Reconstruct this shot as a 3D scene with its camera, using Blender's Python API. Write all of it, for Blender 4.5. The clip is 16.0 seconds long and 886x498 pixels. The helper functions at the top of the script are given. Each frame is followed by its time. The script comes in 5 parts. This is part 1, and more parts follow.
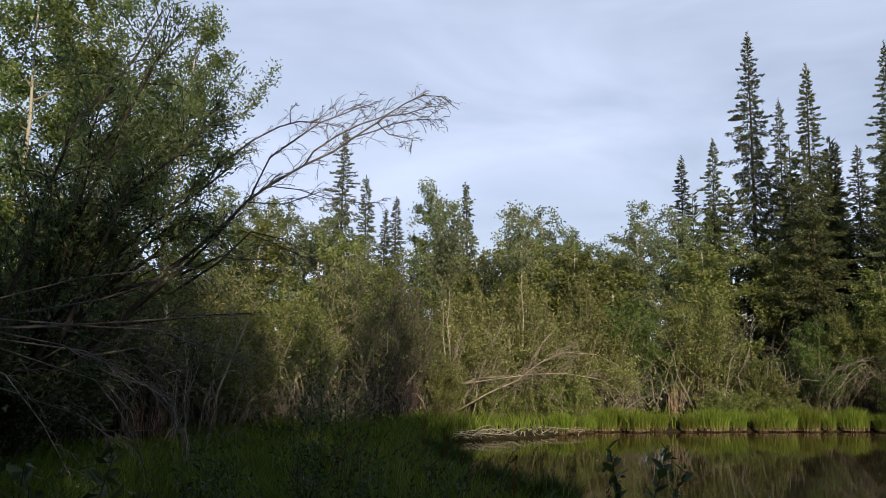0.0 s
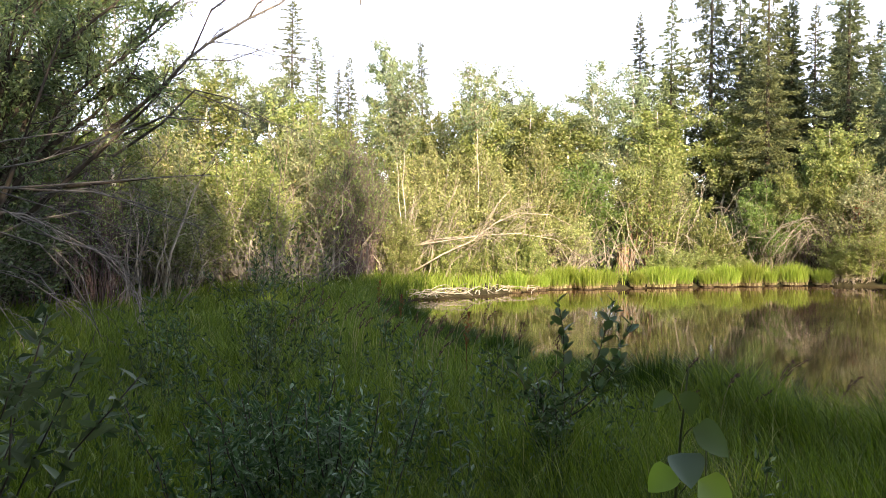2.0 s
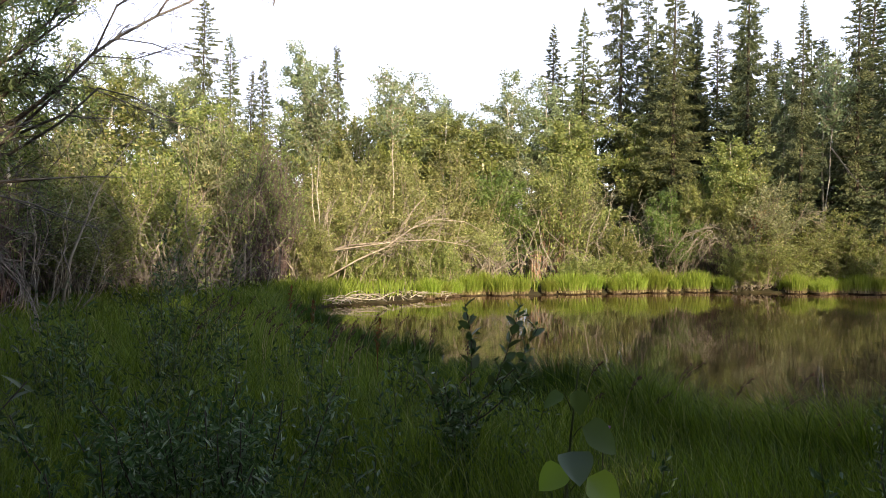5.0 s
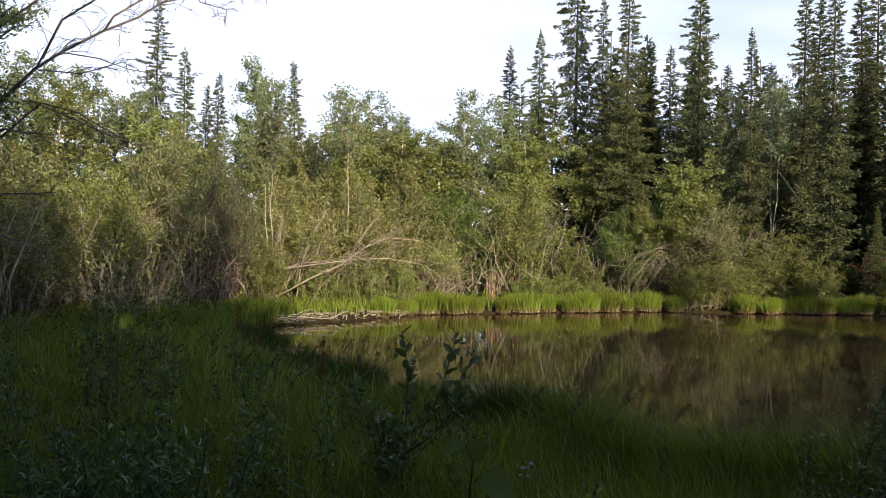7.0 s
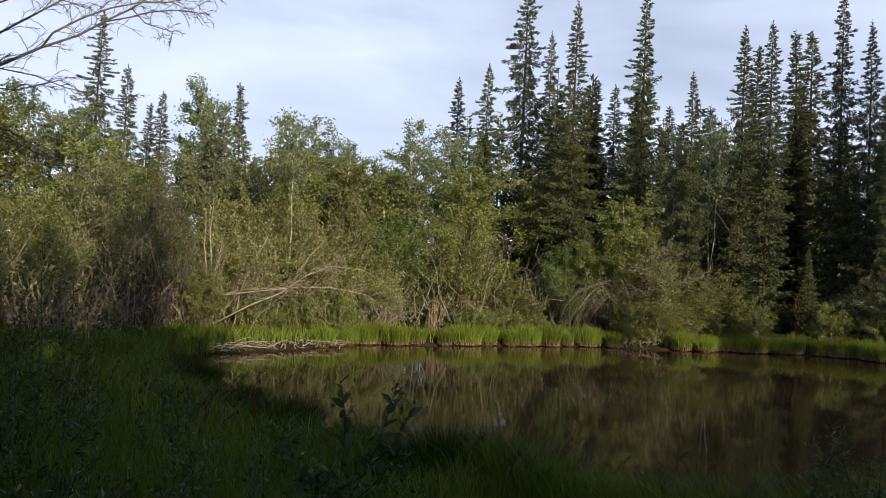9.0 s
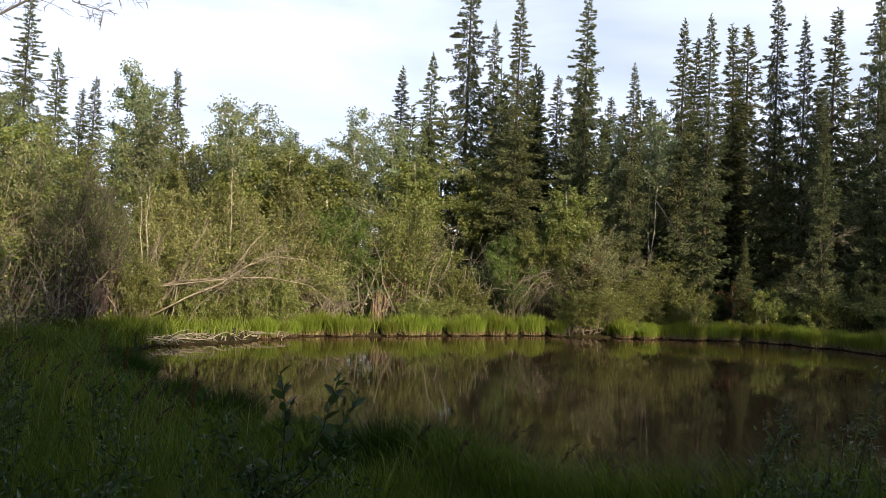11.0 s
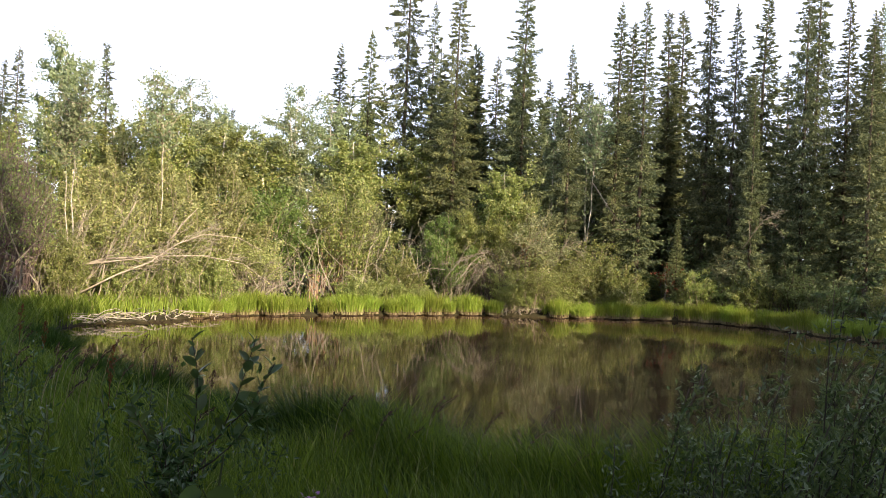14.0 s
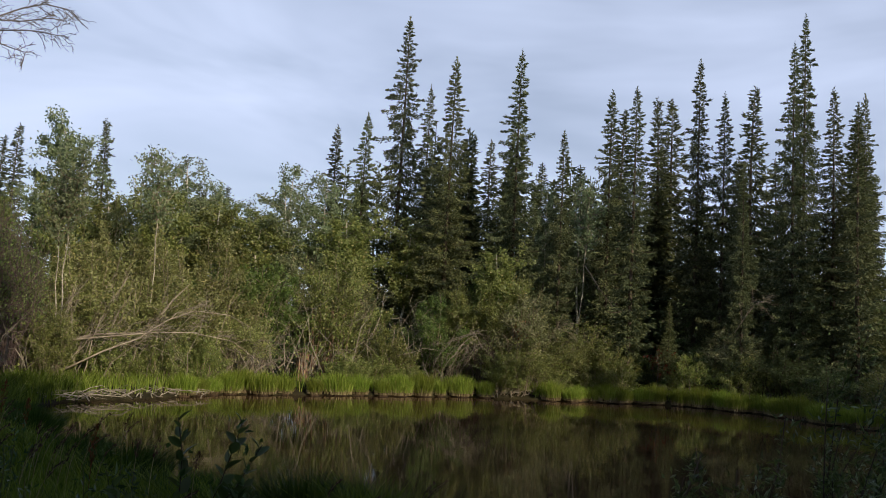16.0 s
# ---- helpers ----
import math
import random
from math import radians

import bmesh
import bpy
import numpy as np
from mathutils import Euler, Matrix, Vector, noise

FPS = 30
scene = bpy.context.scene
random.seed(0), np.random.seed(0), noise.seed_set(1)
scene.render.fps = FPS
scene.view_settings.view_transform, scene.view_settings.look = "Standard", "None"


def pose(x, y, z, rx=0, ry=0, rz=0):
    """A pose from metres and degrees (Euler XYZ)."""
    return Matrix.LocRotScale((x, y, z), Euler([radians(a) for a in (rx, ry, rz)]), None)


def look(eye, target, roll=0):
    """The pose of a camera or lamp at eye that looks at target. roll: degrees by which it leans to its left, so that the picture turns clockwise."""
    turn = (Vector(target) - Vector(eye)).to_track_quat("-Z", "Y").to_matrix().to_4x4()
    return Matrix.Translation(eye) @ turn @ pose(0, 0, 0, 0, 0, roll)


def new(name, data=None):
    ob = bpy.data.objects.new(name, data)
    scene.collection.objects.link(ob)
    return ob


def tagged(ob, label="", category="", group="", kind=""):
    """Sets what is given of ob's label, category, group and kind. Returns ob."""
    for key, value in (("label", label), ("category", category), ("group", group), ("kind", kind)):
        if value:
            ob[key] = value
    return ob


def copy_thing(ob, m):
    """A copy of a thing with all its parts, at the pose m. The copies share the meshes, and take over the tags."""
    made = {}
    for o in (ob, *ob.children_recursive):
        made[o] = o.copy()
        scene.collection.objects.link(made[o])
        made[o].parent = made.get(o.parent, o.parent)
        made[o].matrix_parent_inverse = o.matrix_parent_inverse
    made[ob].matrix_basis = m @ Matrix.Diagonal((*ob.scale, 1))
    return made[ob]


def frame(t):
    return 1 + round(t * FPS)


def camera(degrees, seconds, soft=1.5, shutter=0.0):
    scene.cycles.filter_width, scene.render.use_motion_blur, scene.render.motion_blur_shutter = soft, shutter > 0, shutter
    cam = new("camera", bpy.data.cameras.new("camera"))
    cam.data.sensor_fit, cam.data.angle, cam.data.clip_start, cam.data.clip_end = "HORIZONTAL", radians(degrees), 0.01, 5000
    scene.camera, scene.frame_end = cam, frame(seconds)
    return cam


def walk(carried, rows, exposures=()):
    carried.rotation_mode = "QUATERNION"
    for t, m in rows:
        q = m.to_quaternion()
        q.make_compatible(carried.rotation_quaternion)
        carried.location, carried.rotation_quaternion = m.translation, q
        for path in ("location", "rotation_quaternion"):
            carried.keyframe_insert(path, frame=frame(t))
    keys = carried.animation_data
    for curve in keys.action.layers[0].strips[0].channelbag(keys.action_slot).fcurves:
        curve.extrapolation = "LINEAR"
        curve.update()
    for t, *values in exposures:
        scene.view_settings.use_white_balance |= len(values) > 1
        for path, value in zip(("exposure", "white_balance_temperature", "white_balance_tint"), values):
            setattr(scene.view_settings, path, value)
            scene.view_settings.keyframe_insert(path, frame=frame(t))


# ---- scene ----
cam = camera(58.0, 16.0, soft=0.7)
PATH = [
    (0, (0.001, -0.005, 1.504), (-0.918, 9.855, 2.891), 0.72),
    (0.5, (0.008, 0.015, 1.483), (-0.716, 9.957, 2.277), 0.39),
    (1, (0.012, 0.038, 1.477), (-0.573, 10.016, 1.792), 0.26),
    (1.5, (0.025, 0.072, 1.481), (-0.445, 10.057, 1.212), 0.21),
    (2, (0.029, 0.084, 1.478), (-0.348, 10.072, 1.165), 0.10),
    (2.5, (0.029, 0.075, 1.474), (-0.172, 10.067, 1.155), 0.26),
    (3, (0.027, 0.066, 1.472), (-0.126, 10.060, 1.158), 0.28),
    (3.5, (0.038, 0.063, 1.472), (0.038, 10.058, 1.159), 0.30),
    (4, (0.046, 0.075, 1.467), (0.299, 10.067, 1.145), 0.32),
    (4.5, (0.057, 0.080, 1.471), (0.553, 10.064, 1.209), 0.52),
    (5, (0.065, 0.085, 1.470), (0.732, 10.061, 1.245), 0.63),
    (7.5, (0.178, 0.107, 1.542), (1.569, 10.010, 1.611), 1.33),
    (8, (0.179, 0.131, 1.571), (1.795, 9.998, 1.706), 1.74),
    (8.5, (0.197, 0.160, 1.608), (1.873, 10.017, 1.787), 2.51),
    (9, (0.175, 0.186, 1.616), (2.034, 10.006, 1.963), 2.76),
    (11.5, (0.200, 0.321, 1.572), (2.833, 9.967, 1.756), 2.34),
    (12, (0.162, 0.332, 1.537), (2.843, 9.966, 1.574), 2.32),
    (12.5, (0.161, 0.356, 1.561), (2.908, 9.970, 1.438), 2.38),
    (13, (0.175, 0.361, 1.557), (3.064, 9.933, 1.385), 2.30),
    (13.5, (0.250, 0.354, 1.536), (3.353, 9.860, 1.393), 2.57),
    (14, (0.307, 0.341, 1.516), (3.563, 9.796, 1.597), 2.71),
    (14.5, (0.271, 0.338, 1.533), (3.546, 9.780, 1.863), 2.85),
    (15, (0.282, 0.326, 1.536), (3.580, 9.751, 2.092), 3.14),
    (15.5, (0.285, 0.331, 1.539), (3.563, 9.741, 2.379), 3.15),
    (16, (0.302, 0.340, 1.522), (3.584, 9.725, 2.601), 3.49),
]
EXPOSURES = [
    (0.0, -0.46, 6600, 12), (0.5, -0.15, 6750, 12), (1.0, 0.6, 6650, 13), (1.5, 1.53, 6900, 15), (2.0, 1.64, 7000, 15), (2.5, 1.62, 7000, 15),
    (3.0, 1.57, 7000, 15), (3.5, 1.55, 7000, 15), (4.0, 1.43, 7000, 15), (4.5, 1.14, 7000, 15), (5.0, 0.97, 7000, 15), (7.5, 0.08, 6800, 13),
    (8.0, -0.13, 6750, 12), (8.5, -0.22, 6780, 12), (9.0, -0.26, 6720, 12), (11.5, 0.56, 7000, 13), (12.0, 1.15, 7000, 15), (12.5, 1.46, 7000, 15),
    (13.0, 1.73, 7000, 15), (13.5, 1.73, 7000, 15), (14.0, 1.13, 6900, 15), (14.5, 0.07, 6700, 13), (15.0, -0.2, 6700, 12), (15.5, -0.42, 6500, 12),
    (16.0, -0.52, 6500, 12),
]
walk(cam, [(t, look(eye, target, roll)) for t, eye, target, roll in PATH], EXPOSURES)

# ---- world and sun ----
SUN_ELEVATION, SUN_AZIMUTH = 21.0, 155.0  # degrees; azimuth clockwise from +y, where the sun stands


def make_world():
    world = bpy.data.worlds.new("evening_sky")
    scene.world = world
    world.use_nodes = True
    nt = world.node_tree
    nt.nodes.clear()
    out = nt.nodes.new("ShaderNodeOutputWorld")
    bg = nt.nodes.new("ShaderNodeBackground")
    sky = nt.nodes.new("ShaderNodeTexSky")
    sky.sky_type = "NISHITA"
    sky.sun_disc = False
    sky.sun_elevation, sky.sun_rotation = radians(SUN_ELEVATION), radians(SUN_AZIMUTH)
    sky.air_density, sky.dust_density, sky.ozone_density = 1.0, 0.6, 1.0
    # thin high cloud, a veil over the blue
    co = nt.nodes.new("ShaderNodeTexCoord")
    mp = nt.nodes.new("ShaderNodeMapping")
    mp.inputs["Scale"].default_value = (1.0, 1.0, 3.5)
    mp.inputs["Rotation"].default_value = (0.0, 0.5, 0.3)
    no = nt.nodes.new("ShaderNodeTexNoise")
    no.inputs["Scale"].default_value = 2.2
    no.inputs["Detail"].default_value = 4.0
    no.inputs["Roughness"].default_value = 0.52
    no.inputs["Distortion"].default_value = 0.4
    ramp = nt.nodes.new("ShaderNodeValToRGB")
    ramp.color_ramp.elements[0].position, ramp.color_ramp.elements[1].position = 0.3, 0.72
    ramp.color_ramp.elements[0].color = (0.42, 0.42, 0.42, 1)
    ramp.color_ramp.elements[1].color = (0.95, 0.95, 0.95, 1)
    mix = nt.nodes.new("ShaderNodeMix")
    mix.data_type = "RGBA"
    mix.inputs[7].default_value = (10.5, 12.2, 16.0, 1)
    link = nt.links.new
    link(co.outputs["Generated"], mp.inputs["Vector"])
    link(mp.outputs[0], no.inputs["Vector"])
    link(no.outputs[0], ramp.inputs[0])
    sep = nt.nodes.new("ShaderNodeSeparateXYZ")
    low = nt.nodes.new("ShaderNodeMapRange")
    low.inputs["From Min"].default_value, low.inputs["From Max"].default_value = 0.3, 0.8
    low.inputs["To Min"].default_value, low.inputs["To Max"].default_value = 1.0, 0.08
    low.interpolation_type = "SMOOTHSTEP"
    mul = nt.nodes.new("ShaderNodeMath")
    mul.operation = "MULTIPLY"
    link(co.outputs["Generated"], sep.inputs[0])
    link(sep.outputs["Z"], low.inputs["Value"])
    link(ramp.outputs[0], mul.inputs[0])
    link(low.outputs[0], mul.inputs[1])
    link(mul.outputs[0], mix.inputs[0])
    link(sky.outputs[0], mix.inputs[6])
    link(mix.outputs[2], bg.inputs["Color"])
    bg.inputs["Strength"].default_value = 0.1
    link(bg.outputs[0], out.inputs["Surface"])


make_world()
sun_lamp = bpy.data.lights.new("sun", "SUN")
sun_lamp.energy, sun_lamp.angle, sun_lamp.color = 5.0, radians(0.6), (1.0, 0.87, 0.64)
sun = new("sun", sun_lamp)
_a, _e = radians(SUN_AZIMUTH), radians(SUN_ELEVATION)
sun.matrix_world = look((40 * math.sin(_a) * math.cos(_e), 40 * math.cos(_a) * math.cos(_e), 40 * math.sin(_e)), (0, 0, 0))


# ---- materials ----
def material(name):
    m = bpy.data.materials.new(name)
    m.use_nodes = True
    m.node_tree.nodes.clear()
    return m, m.node_tree.nodes.new, m.node_tree.links.new


def leaf_material(name, dark, light, translucent=0.35, rough=0.5, odd=None, sheen=0.3, vary=1.0):
    """Foliage: every leaf has its own shade, every plant its own cast."""
    m, node, link = material(name)
    out, geo, info = node("ShaderNodeOutputMaterial"), node("ShaderNodeNewGeometry"), node("ShaderNodeObjectInfo")
    ramp = node("ShaderNodeValToRGB")
    ramp.color_ramp.elements[0].color, ramp.color_ramp.elements[1].color = (*dark, 1), (*light, 1)
    if odd:
        ramp.color_ramp.elements[1].position = 0.93
        e = ramp.color_ramp.elements.new(0.985)
        e.color = (*odd, 1)
    link(geo.outputs["Random Per Island"], ramp.inputs[0])
    tc = node("ShaderNodeTexCoord")
    nz = node("ShaderNodeTexNoise")
    nz.inputs["Scale"].default_value, nz.inputs["Detail"].default_value = 1.7, 3.0
    link(tc.outputs["Object"], nz.inputs["Vector"])
    add = node("ShaderNodeMath")
    add.operation = "MULTIPLY_ADD"
    add.inputs[1].default_value = 0.75
    link(info.outputs["Random"], add.inputs[0])
    link(nz.outputs[0], add.inputs[2])
    mr = node("ShaderNodeMapRange")
    mr.inputs["From Min"].default_value, mr.inputs["From Max"].default_value = 0.3, 1.45
    mr.inputs["To Min"].default_value, mr.inputs["To Max"].default_value = 1.0 - 0.34 * vary, 1.0 + 0.42 * vary
    link(add.outputs[0], mr.inputs["Value"])
    hsv = node("ShaderNodeHueSaturation")
    link(ramp.outputs[0], hsv.inputs["Color"])
    link(mr.outputs[0], hsv.inputs["Value"])
    hue = node("ShaderNodeMapRange")
    hue.inputs["To Min"].default_value, hue.inputs["To Max"].default_value = 0.492, 0.517
    link(info.outputs["Random"], hue.inputs["Value"])
    link(hue.outputs[0], hsv.inputs["Hue"])
    bsdf, tr, mix = node("ShaderNodeBsdfPrincipled"), node("ShaderNodeBsdfTranslucent"), node("ShaderNodeMixShader")
    bsdf.inputs["Roughness"].default_value = rough
    bsdf.inputs["Specular IOR Level"].default_value = sheen
    link(hsv.outputs[0], bsdf.inputs["Base Color"])
    bright = node("ShaderNodeHueSaturation")
    bright.inputs["Saturation"].default_value, bright.inputs["Value"].default_value = 1.1, 1.25
    link(hsv.outputs[0], bright.inputs["Color"])
    link(bright.outputs[0], tr.inputs["Color"])
    mix.inputs[0].default_value = translucent
    link(bsdf.outputs[0], mix.inputs[1])
    link(tr.outputs[0], mix.inputs[2])
    link(mix.outputs[0], out.inputs["Surface"])
    return m


def rough_material(name, dark, light, scale=8.0, rough=0.9, bump=0.4, stretch=(1, 1, 1), spots=None):
    """Bark, wood, soil: two scales of noise in colour, and relief."""
    m, node, link = material(name)
    out, bsdf, tc, mp = node("ShaderNodeOutputMaterial"), node("ShaderNodeBsdfPrincipled"), node("ShaderNodeTexCoord"), node("ShaderNodeMapping")
    mp.inputs["Scale"].default_value = stretch
    link(tc.outputs["Object"], mp.inputs["Vector"])
    a, b = node("ShaderNodeTexNoise"), node("ShaderNodeTexNoise")
    a.inputs["Scale"].default_value, a.inputs["Detail"].default_value = scale, 6.0
    b.inputs["Scale"].default_value, b.inputs["Detail"].default_value = scale * 0.13, 3.0
    link(mp.outputs[0], a.inputs["Vector"])
    link(mp.outputs[0], b.inputs["Vector"])
    add = node("ShaderNodeMath")
    add.operation = "MULTIPLY_ADD"
    add.inputs[1].default_value = 0.6
    link(b.outputs[0], add.inputs[0])
    link(a.outputs[0], add.inputs[2])
    ramp = node("ShaderNodeValToRGB")
    ramp.color_ramp.elements[0].position, ramp.color_ramp.elements[1].position = 0.55, 1.05
    ramp.color_ramp.elements[0].color, ramp.color_ramp.elements[1].color = (*dark, 1), (*light, 1)
    if spots:
        e = ramp.color_ramp.elements.new(0.6)
        e.color = (*light, 1)
        ramp.color_ramp.elements[0].color = (*spots, 1)
    link(add.outputs[0], ramp.inputs[0])
    info = node("ShaderNodeObjectInfo")
    mr = node("ShaderNodeMapRange")
    mr.inputs["To Min"].default_value, mr.inputs["To Max"].default_value = 0.8, 1.2
    link(info.outputs["Random"], mr.inputs["Value"])
    hsv = node("ShaderNodeHueSaturation")
    link(ramp.outputs[0], hsv.inputs["Color"])
    link(mr.outputs[0], hsv.inputs["Value"])
    link(hsv.outputs[0], bsdf.inputs["Base Color"])
    bsdf.inputs["Roughness"].default_value = rough
    bsdf.inputs["Specular IOR Level"].default_value = 0.2
    bp = node("ShaderNodeBump")
    bp.inputs["Strength"].default_value, bp.inputs["Distance"].default_value = bump, 0.02
    link(a.outputs[0], bp.inputs["Height"])
    link(bp.outputs[0], bsdf.inputs["Normal"])
    link(bsdf.outputs[0], out.inputs["Surface"])
    return m


def water_material():
    m, node, link = material("pond_water")
    out, bsdf, tc = node("ShaderNodeOutputMaterial"), node("ShaderNodeBsdfPrincipled"), node("ShaderNodeTexCoord")
    big = node("ShaderNodeTexNoise")
    big.inputs["Scale"].default_value, big.inputs["Detail"].default_value = 0.35, 4.0
    link(tc.outputs["Object"], big.inputs["Vector"])
    ramp = node("ShaderNodeValToRGB")
    ramp.color_ramp.elements[0].color, ramp.color_ramp.elements[1].color = (0.058, 0.032, 0.015, 1), (0.084, 0.048, 0.023, 1)
    link(big.outputs[0], ramp.inputs[0])
    link(ramp.outputs[0], bsdf.inputs["Base Color"])
    bsdf.inputs["Roughness"].default_value = 0.025
    bsdf.inputs["IOR"].default_value = 1.333
    mp = node("ShaderNodeMapping")
    mp.inputs["Scale"].default_value = (1.0, 1.6, 1.0)
    link(tc.outputs["Object"], mp.inputs["Vector"])
    rip = node("ShaderNodeTexNoise")
    rip.inputs["Scale"].default_value, rip.inputs["Detail"].default_value = 5.0, 3.0
    link(mp.outputs[0], rip.inputs["Vector"])
    bp = node("ShaderNodeBump")
    bp.inputs["Strength"].default_value, bp.inputs["Distance"].default_value = 0.035, 0.02
    link(rip.outputs[0], bp.inputs["Height"])
    link(bp.outputs[0], bsdf.inputs["Normal"])
    link(bsdf.outputs[0], out.inputs["Surface"])
    return m


M_SPRUCE = leaf_material("spruce_needles", (0.038, 0.055, 0.026), (0.2, 0.212, 0.096), 0.15, 0.55, vary=0.45)
M_SPRUCE_PALE = leaf_material("pale_spruce_needles", (0.056, 0.076, 0.032), (0.25, 0.272, 0.116), 0.2, 0.5, vary=0.45)
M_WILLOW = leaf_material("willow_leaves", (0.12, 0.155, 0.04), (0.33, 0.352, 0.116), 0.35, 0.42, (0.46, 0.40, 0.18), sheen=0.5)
M_FRESH = leaf_material("fresh_green_leaves", (0.085, 0.142, 0.034), (0.215, 0.288, 0.078), 0.38, 0.42, sheen=0.5)
M_SAGE = leaf_material("grey_green_leaves", (0.115, 0.128, 0.06), (0.285, 0.29, 0.142), 0.3, 0.42, (0.38, 0.29, 0.14), sheen=0.5)
# darkened copy of the willow leaves, shade painted in, for plants under trees
M_WILLOW_DARK = leaf_material("shade_dark_willow_leaves", (0.042, 0.068, 0.027), (0.150, 0.190, 0.080), 0.35, 0.45)
M_WILLOW_PALE = leaf_material("pale_willow_leaves", (0.165, 0.185, 0.06), (0.395, 0.402, 0.162), 0.35, 0.42, (0.50, 0.43, 0.20), sheen=0.5)
M_WILLOW_MID = leaf_material("mid_green_willow_leaves", (0.055, 0.100, 0.026), (0.265, 0.335, 0.098), 0.38, 0.42, sheen=0.5)
M_ASPEN = leaf_material("aspen_leaves", (0.12, 0.16, 0.08), (0.295, 0.33, 0.172), 0.35, 0.4, sheen=0.5)
M_GREEN = leaf_material("sunlit_green_leaves", (0.075, 0.125, 0.030), (0.275, 0.345, 0.105), 0.4, 0.4, sheen=0.5)
M_SAPLING = leaf_material("sapling_leaves", (0.034, 0.058, 0.020), (0.130, 0.172, 0.062), 0.32, 0.42, sheen=0.4)
# the odd pale tone paints glints as well as pale leaf undersides
M_WILLOW_BLUE = leaf_material("blue_grey_willow_leaves", (0.022, 0.044, 0.012), (0.085, 0.135, 0.044), 0.3, 0.36, (0.26, 0.31, 0.20), sheen=0.35)
# willow leaf colour toned down: the crown's shade is put into it
M_WILLOW_SHADE = leaf_material("shade_tinted_willow_leaves", (0.046, 0.076, 0.028), (0.190, 0.232, 0.095), 0.35, 0.42, sheen=0.5)
M_SHOOT = leaf_material("dull_green_shoot_leaves", (0.040, 0.066, 0.020), (0.150, 0.195, 0.066), 0.35, 0.4, (0.28, 0.33, 0.20), sheen=0.4)
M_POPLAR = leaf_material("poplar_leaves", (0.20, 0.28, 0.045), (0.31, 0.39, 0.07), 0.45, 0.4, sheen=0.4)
# pale blue-green stands for sky reflected on an upturned leaf
M_POPLAR_PALE = leaf_material("sky_sheen_poplar_leaves", (0.15, 0.21, 0.12), (0.20, 0.27, 0.16), 0.4, 0.35, sheen=0.6)
# darker poplar copy: shade on the upper leaves painted as colour
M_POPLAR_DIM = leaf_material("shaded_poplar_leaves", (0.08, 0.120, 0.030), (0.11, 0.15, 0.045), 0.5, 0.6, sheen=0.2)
M_RED_LEAF = leaf_material("red_leaves", (0.16, 0.025, 0.02), (0.30, 0.07, 0.05), 0.35, 0.5)
M_GRASS = leaf_material("meadow_grass", (0.048, 0.082, 0.011), (0.2, 0.264, 0.036), 0.4, 0.5, (0.34, 0.33, 0.12), sheen=0.2)
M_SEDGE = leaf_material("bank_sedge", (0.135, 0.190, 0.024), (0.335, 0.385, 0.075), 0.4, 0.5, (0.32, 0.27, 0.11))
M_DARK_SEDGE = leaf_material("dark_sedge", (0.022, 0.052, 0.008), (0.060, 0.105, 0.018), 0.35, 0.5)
M_STRAW = leaf_material("dead_straw", (0.24, 0.18, 0.09), (0.48, 0.39, 0.23), 0.25, 0.8)
M_SEED = leaf_material("dark_seed_heads", (0.050, 0.030, 0.028), (0.11, 0.065, 0.050), 0.2, 0.8)
M_RUST = leaf_material("rusty_dock_seeds", (0.11, 0.035, 0.018), (0.20, 0.07, 0.03), 0.2, 0.8)
M_PETAL = leaf_material("pink_petals", (0.42, 0.20, 0.42), (0.62, 0.34, 0.58), 0.4, 0.5)
M_SPRUCE_BARK = rough_material("spruce_bark", (0.045, 0.034, 0.026), (0.16, 0.12, 0.09), 14.0, stretch=(1, 1, 0.3))
M_WILLOW_BARK = rough_material("willow_bark", (0.14, 0.112, 0.082), (0.40, 0.325, 0.235), 14.0, stretch=(1, 1, 0.3))
M_DARK_BARK = rough_material("dark_willow_bark", (0.030, 0.024, 0.018), (0.10, 0.08, 0.06), 14.0, stretch=(1, 1, 0.3))
M_PALE_BARK = rough_material("pale_birch_bark", (0.16, 0.13, 0.10), (0.62, 0.56, 0.45), 9.0, stretch=(1, 1, 2.2), spots=(0.06, 0.05, 0.04))
M_WHITE_BARK = rough_material("white_birch_bark", (0.22, 0.19, 0.15), (0.60, 0.54, 0.44), 9.0, stretch=(1, 1, 2.2))
M_DEADWOOD = rough_material("grey_dead_wood", (0.17, 0.14, 0.11), (0.46, 0.39, 0.30), 16.0, stretch=(0.4, 0.4, 0.4))
M_BLEACHED = rough_material("bleached_sticks", (0.26, 0.22, 0.17), (0.58, 0.51, 0.41), 16.0)
M_DEAD_GREY = rough_material("weathered_twigs", (0.072, 0.064, 0.056), (0.23, 0.205, 0.175), 16.0)
M_GREY_TWIG = rough_material("grey_brown_twigs", (0.12, 0.10, 0.080), (0.37, 0.315, 0.25), 16.0)
M_PURPLE_TWIG = rough_material("purplish_twigs", (0.055, 0.040, 0.040), (0.19, 0.135, 0.125), 16.0)
M_SPLIT_WOOD = rough_material("split_wood", (0.15, 0.085, 0.055), (0.36, 0.24, 0.16), 16.0, stretch=(1, 1, 0.15))
M_GREEN_STEM = rough_material("green_stem", (0.06, 0.07, 0.025), (0.13, 0.14, 0.05), 20.0)
M_SOIL = rough_material("mossy_soil", (0.016, 0.013, 0.007), (0.045, 0.040, 0.018), 3.0, bump=0.8)
M_ROOT = rough_material("matted_roots", (0.030, 0.020, 0.013), (0.10, 0.070, 0.042), 22.0, stretch=(1, 1, 0.25), bump=0.8)
M_WATER = water_material()

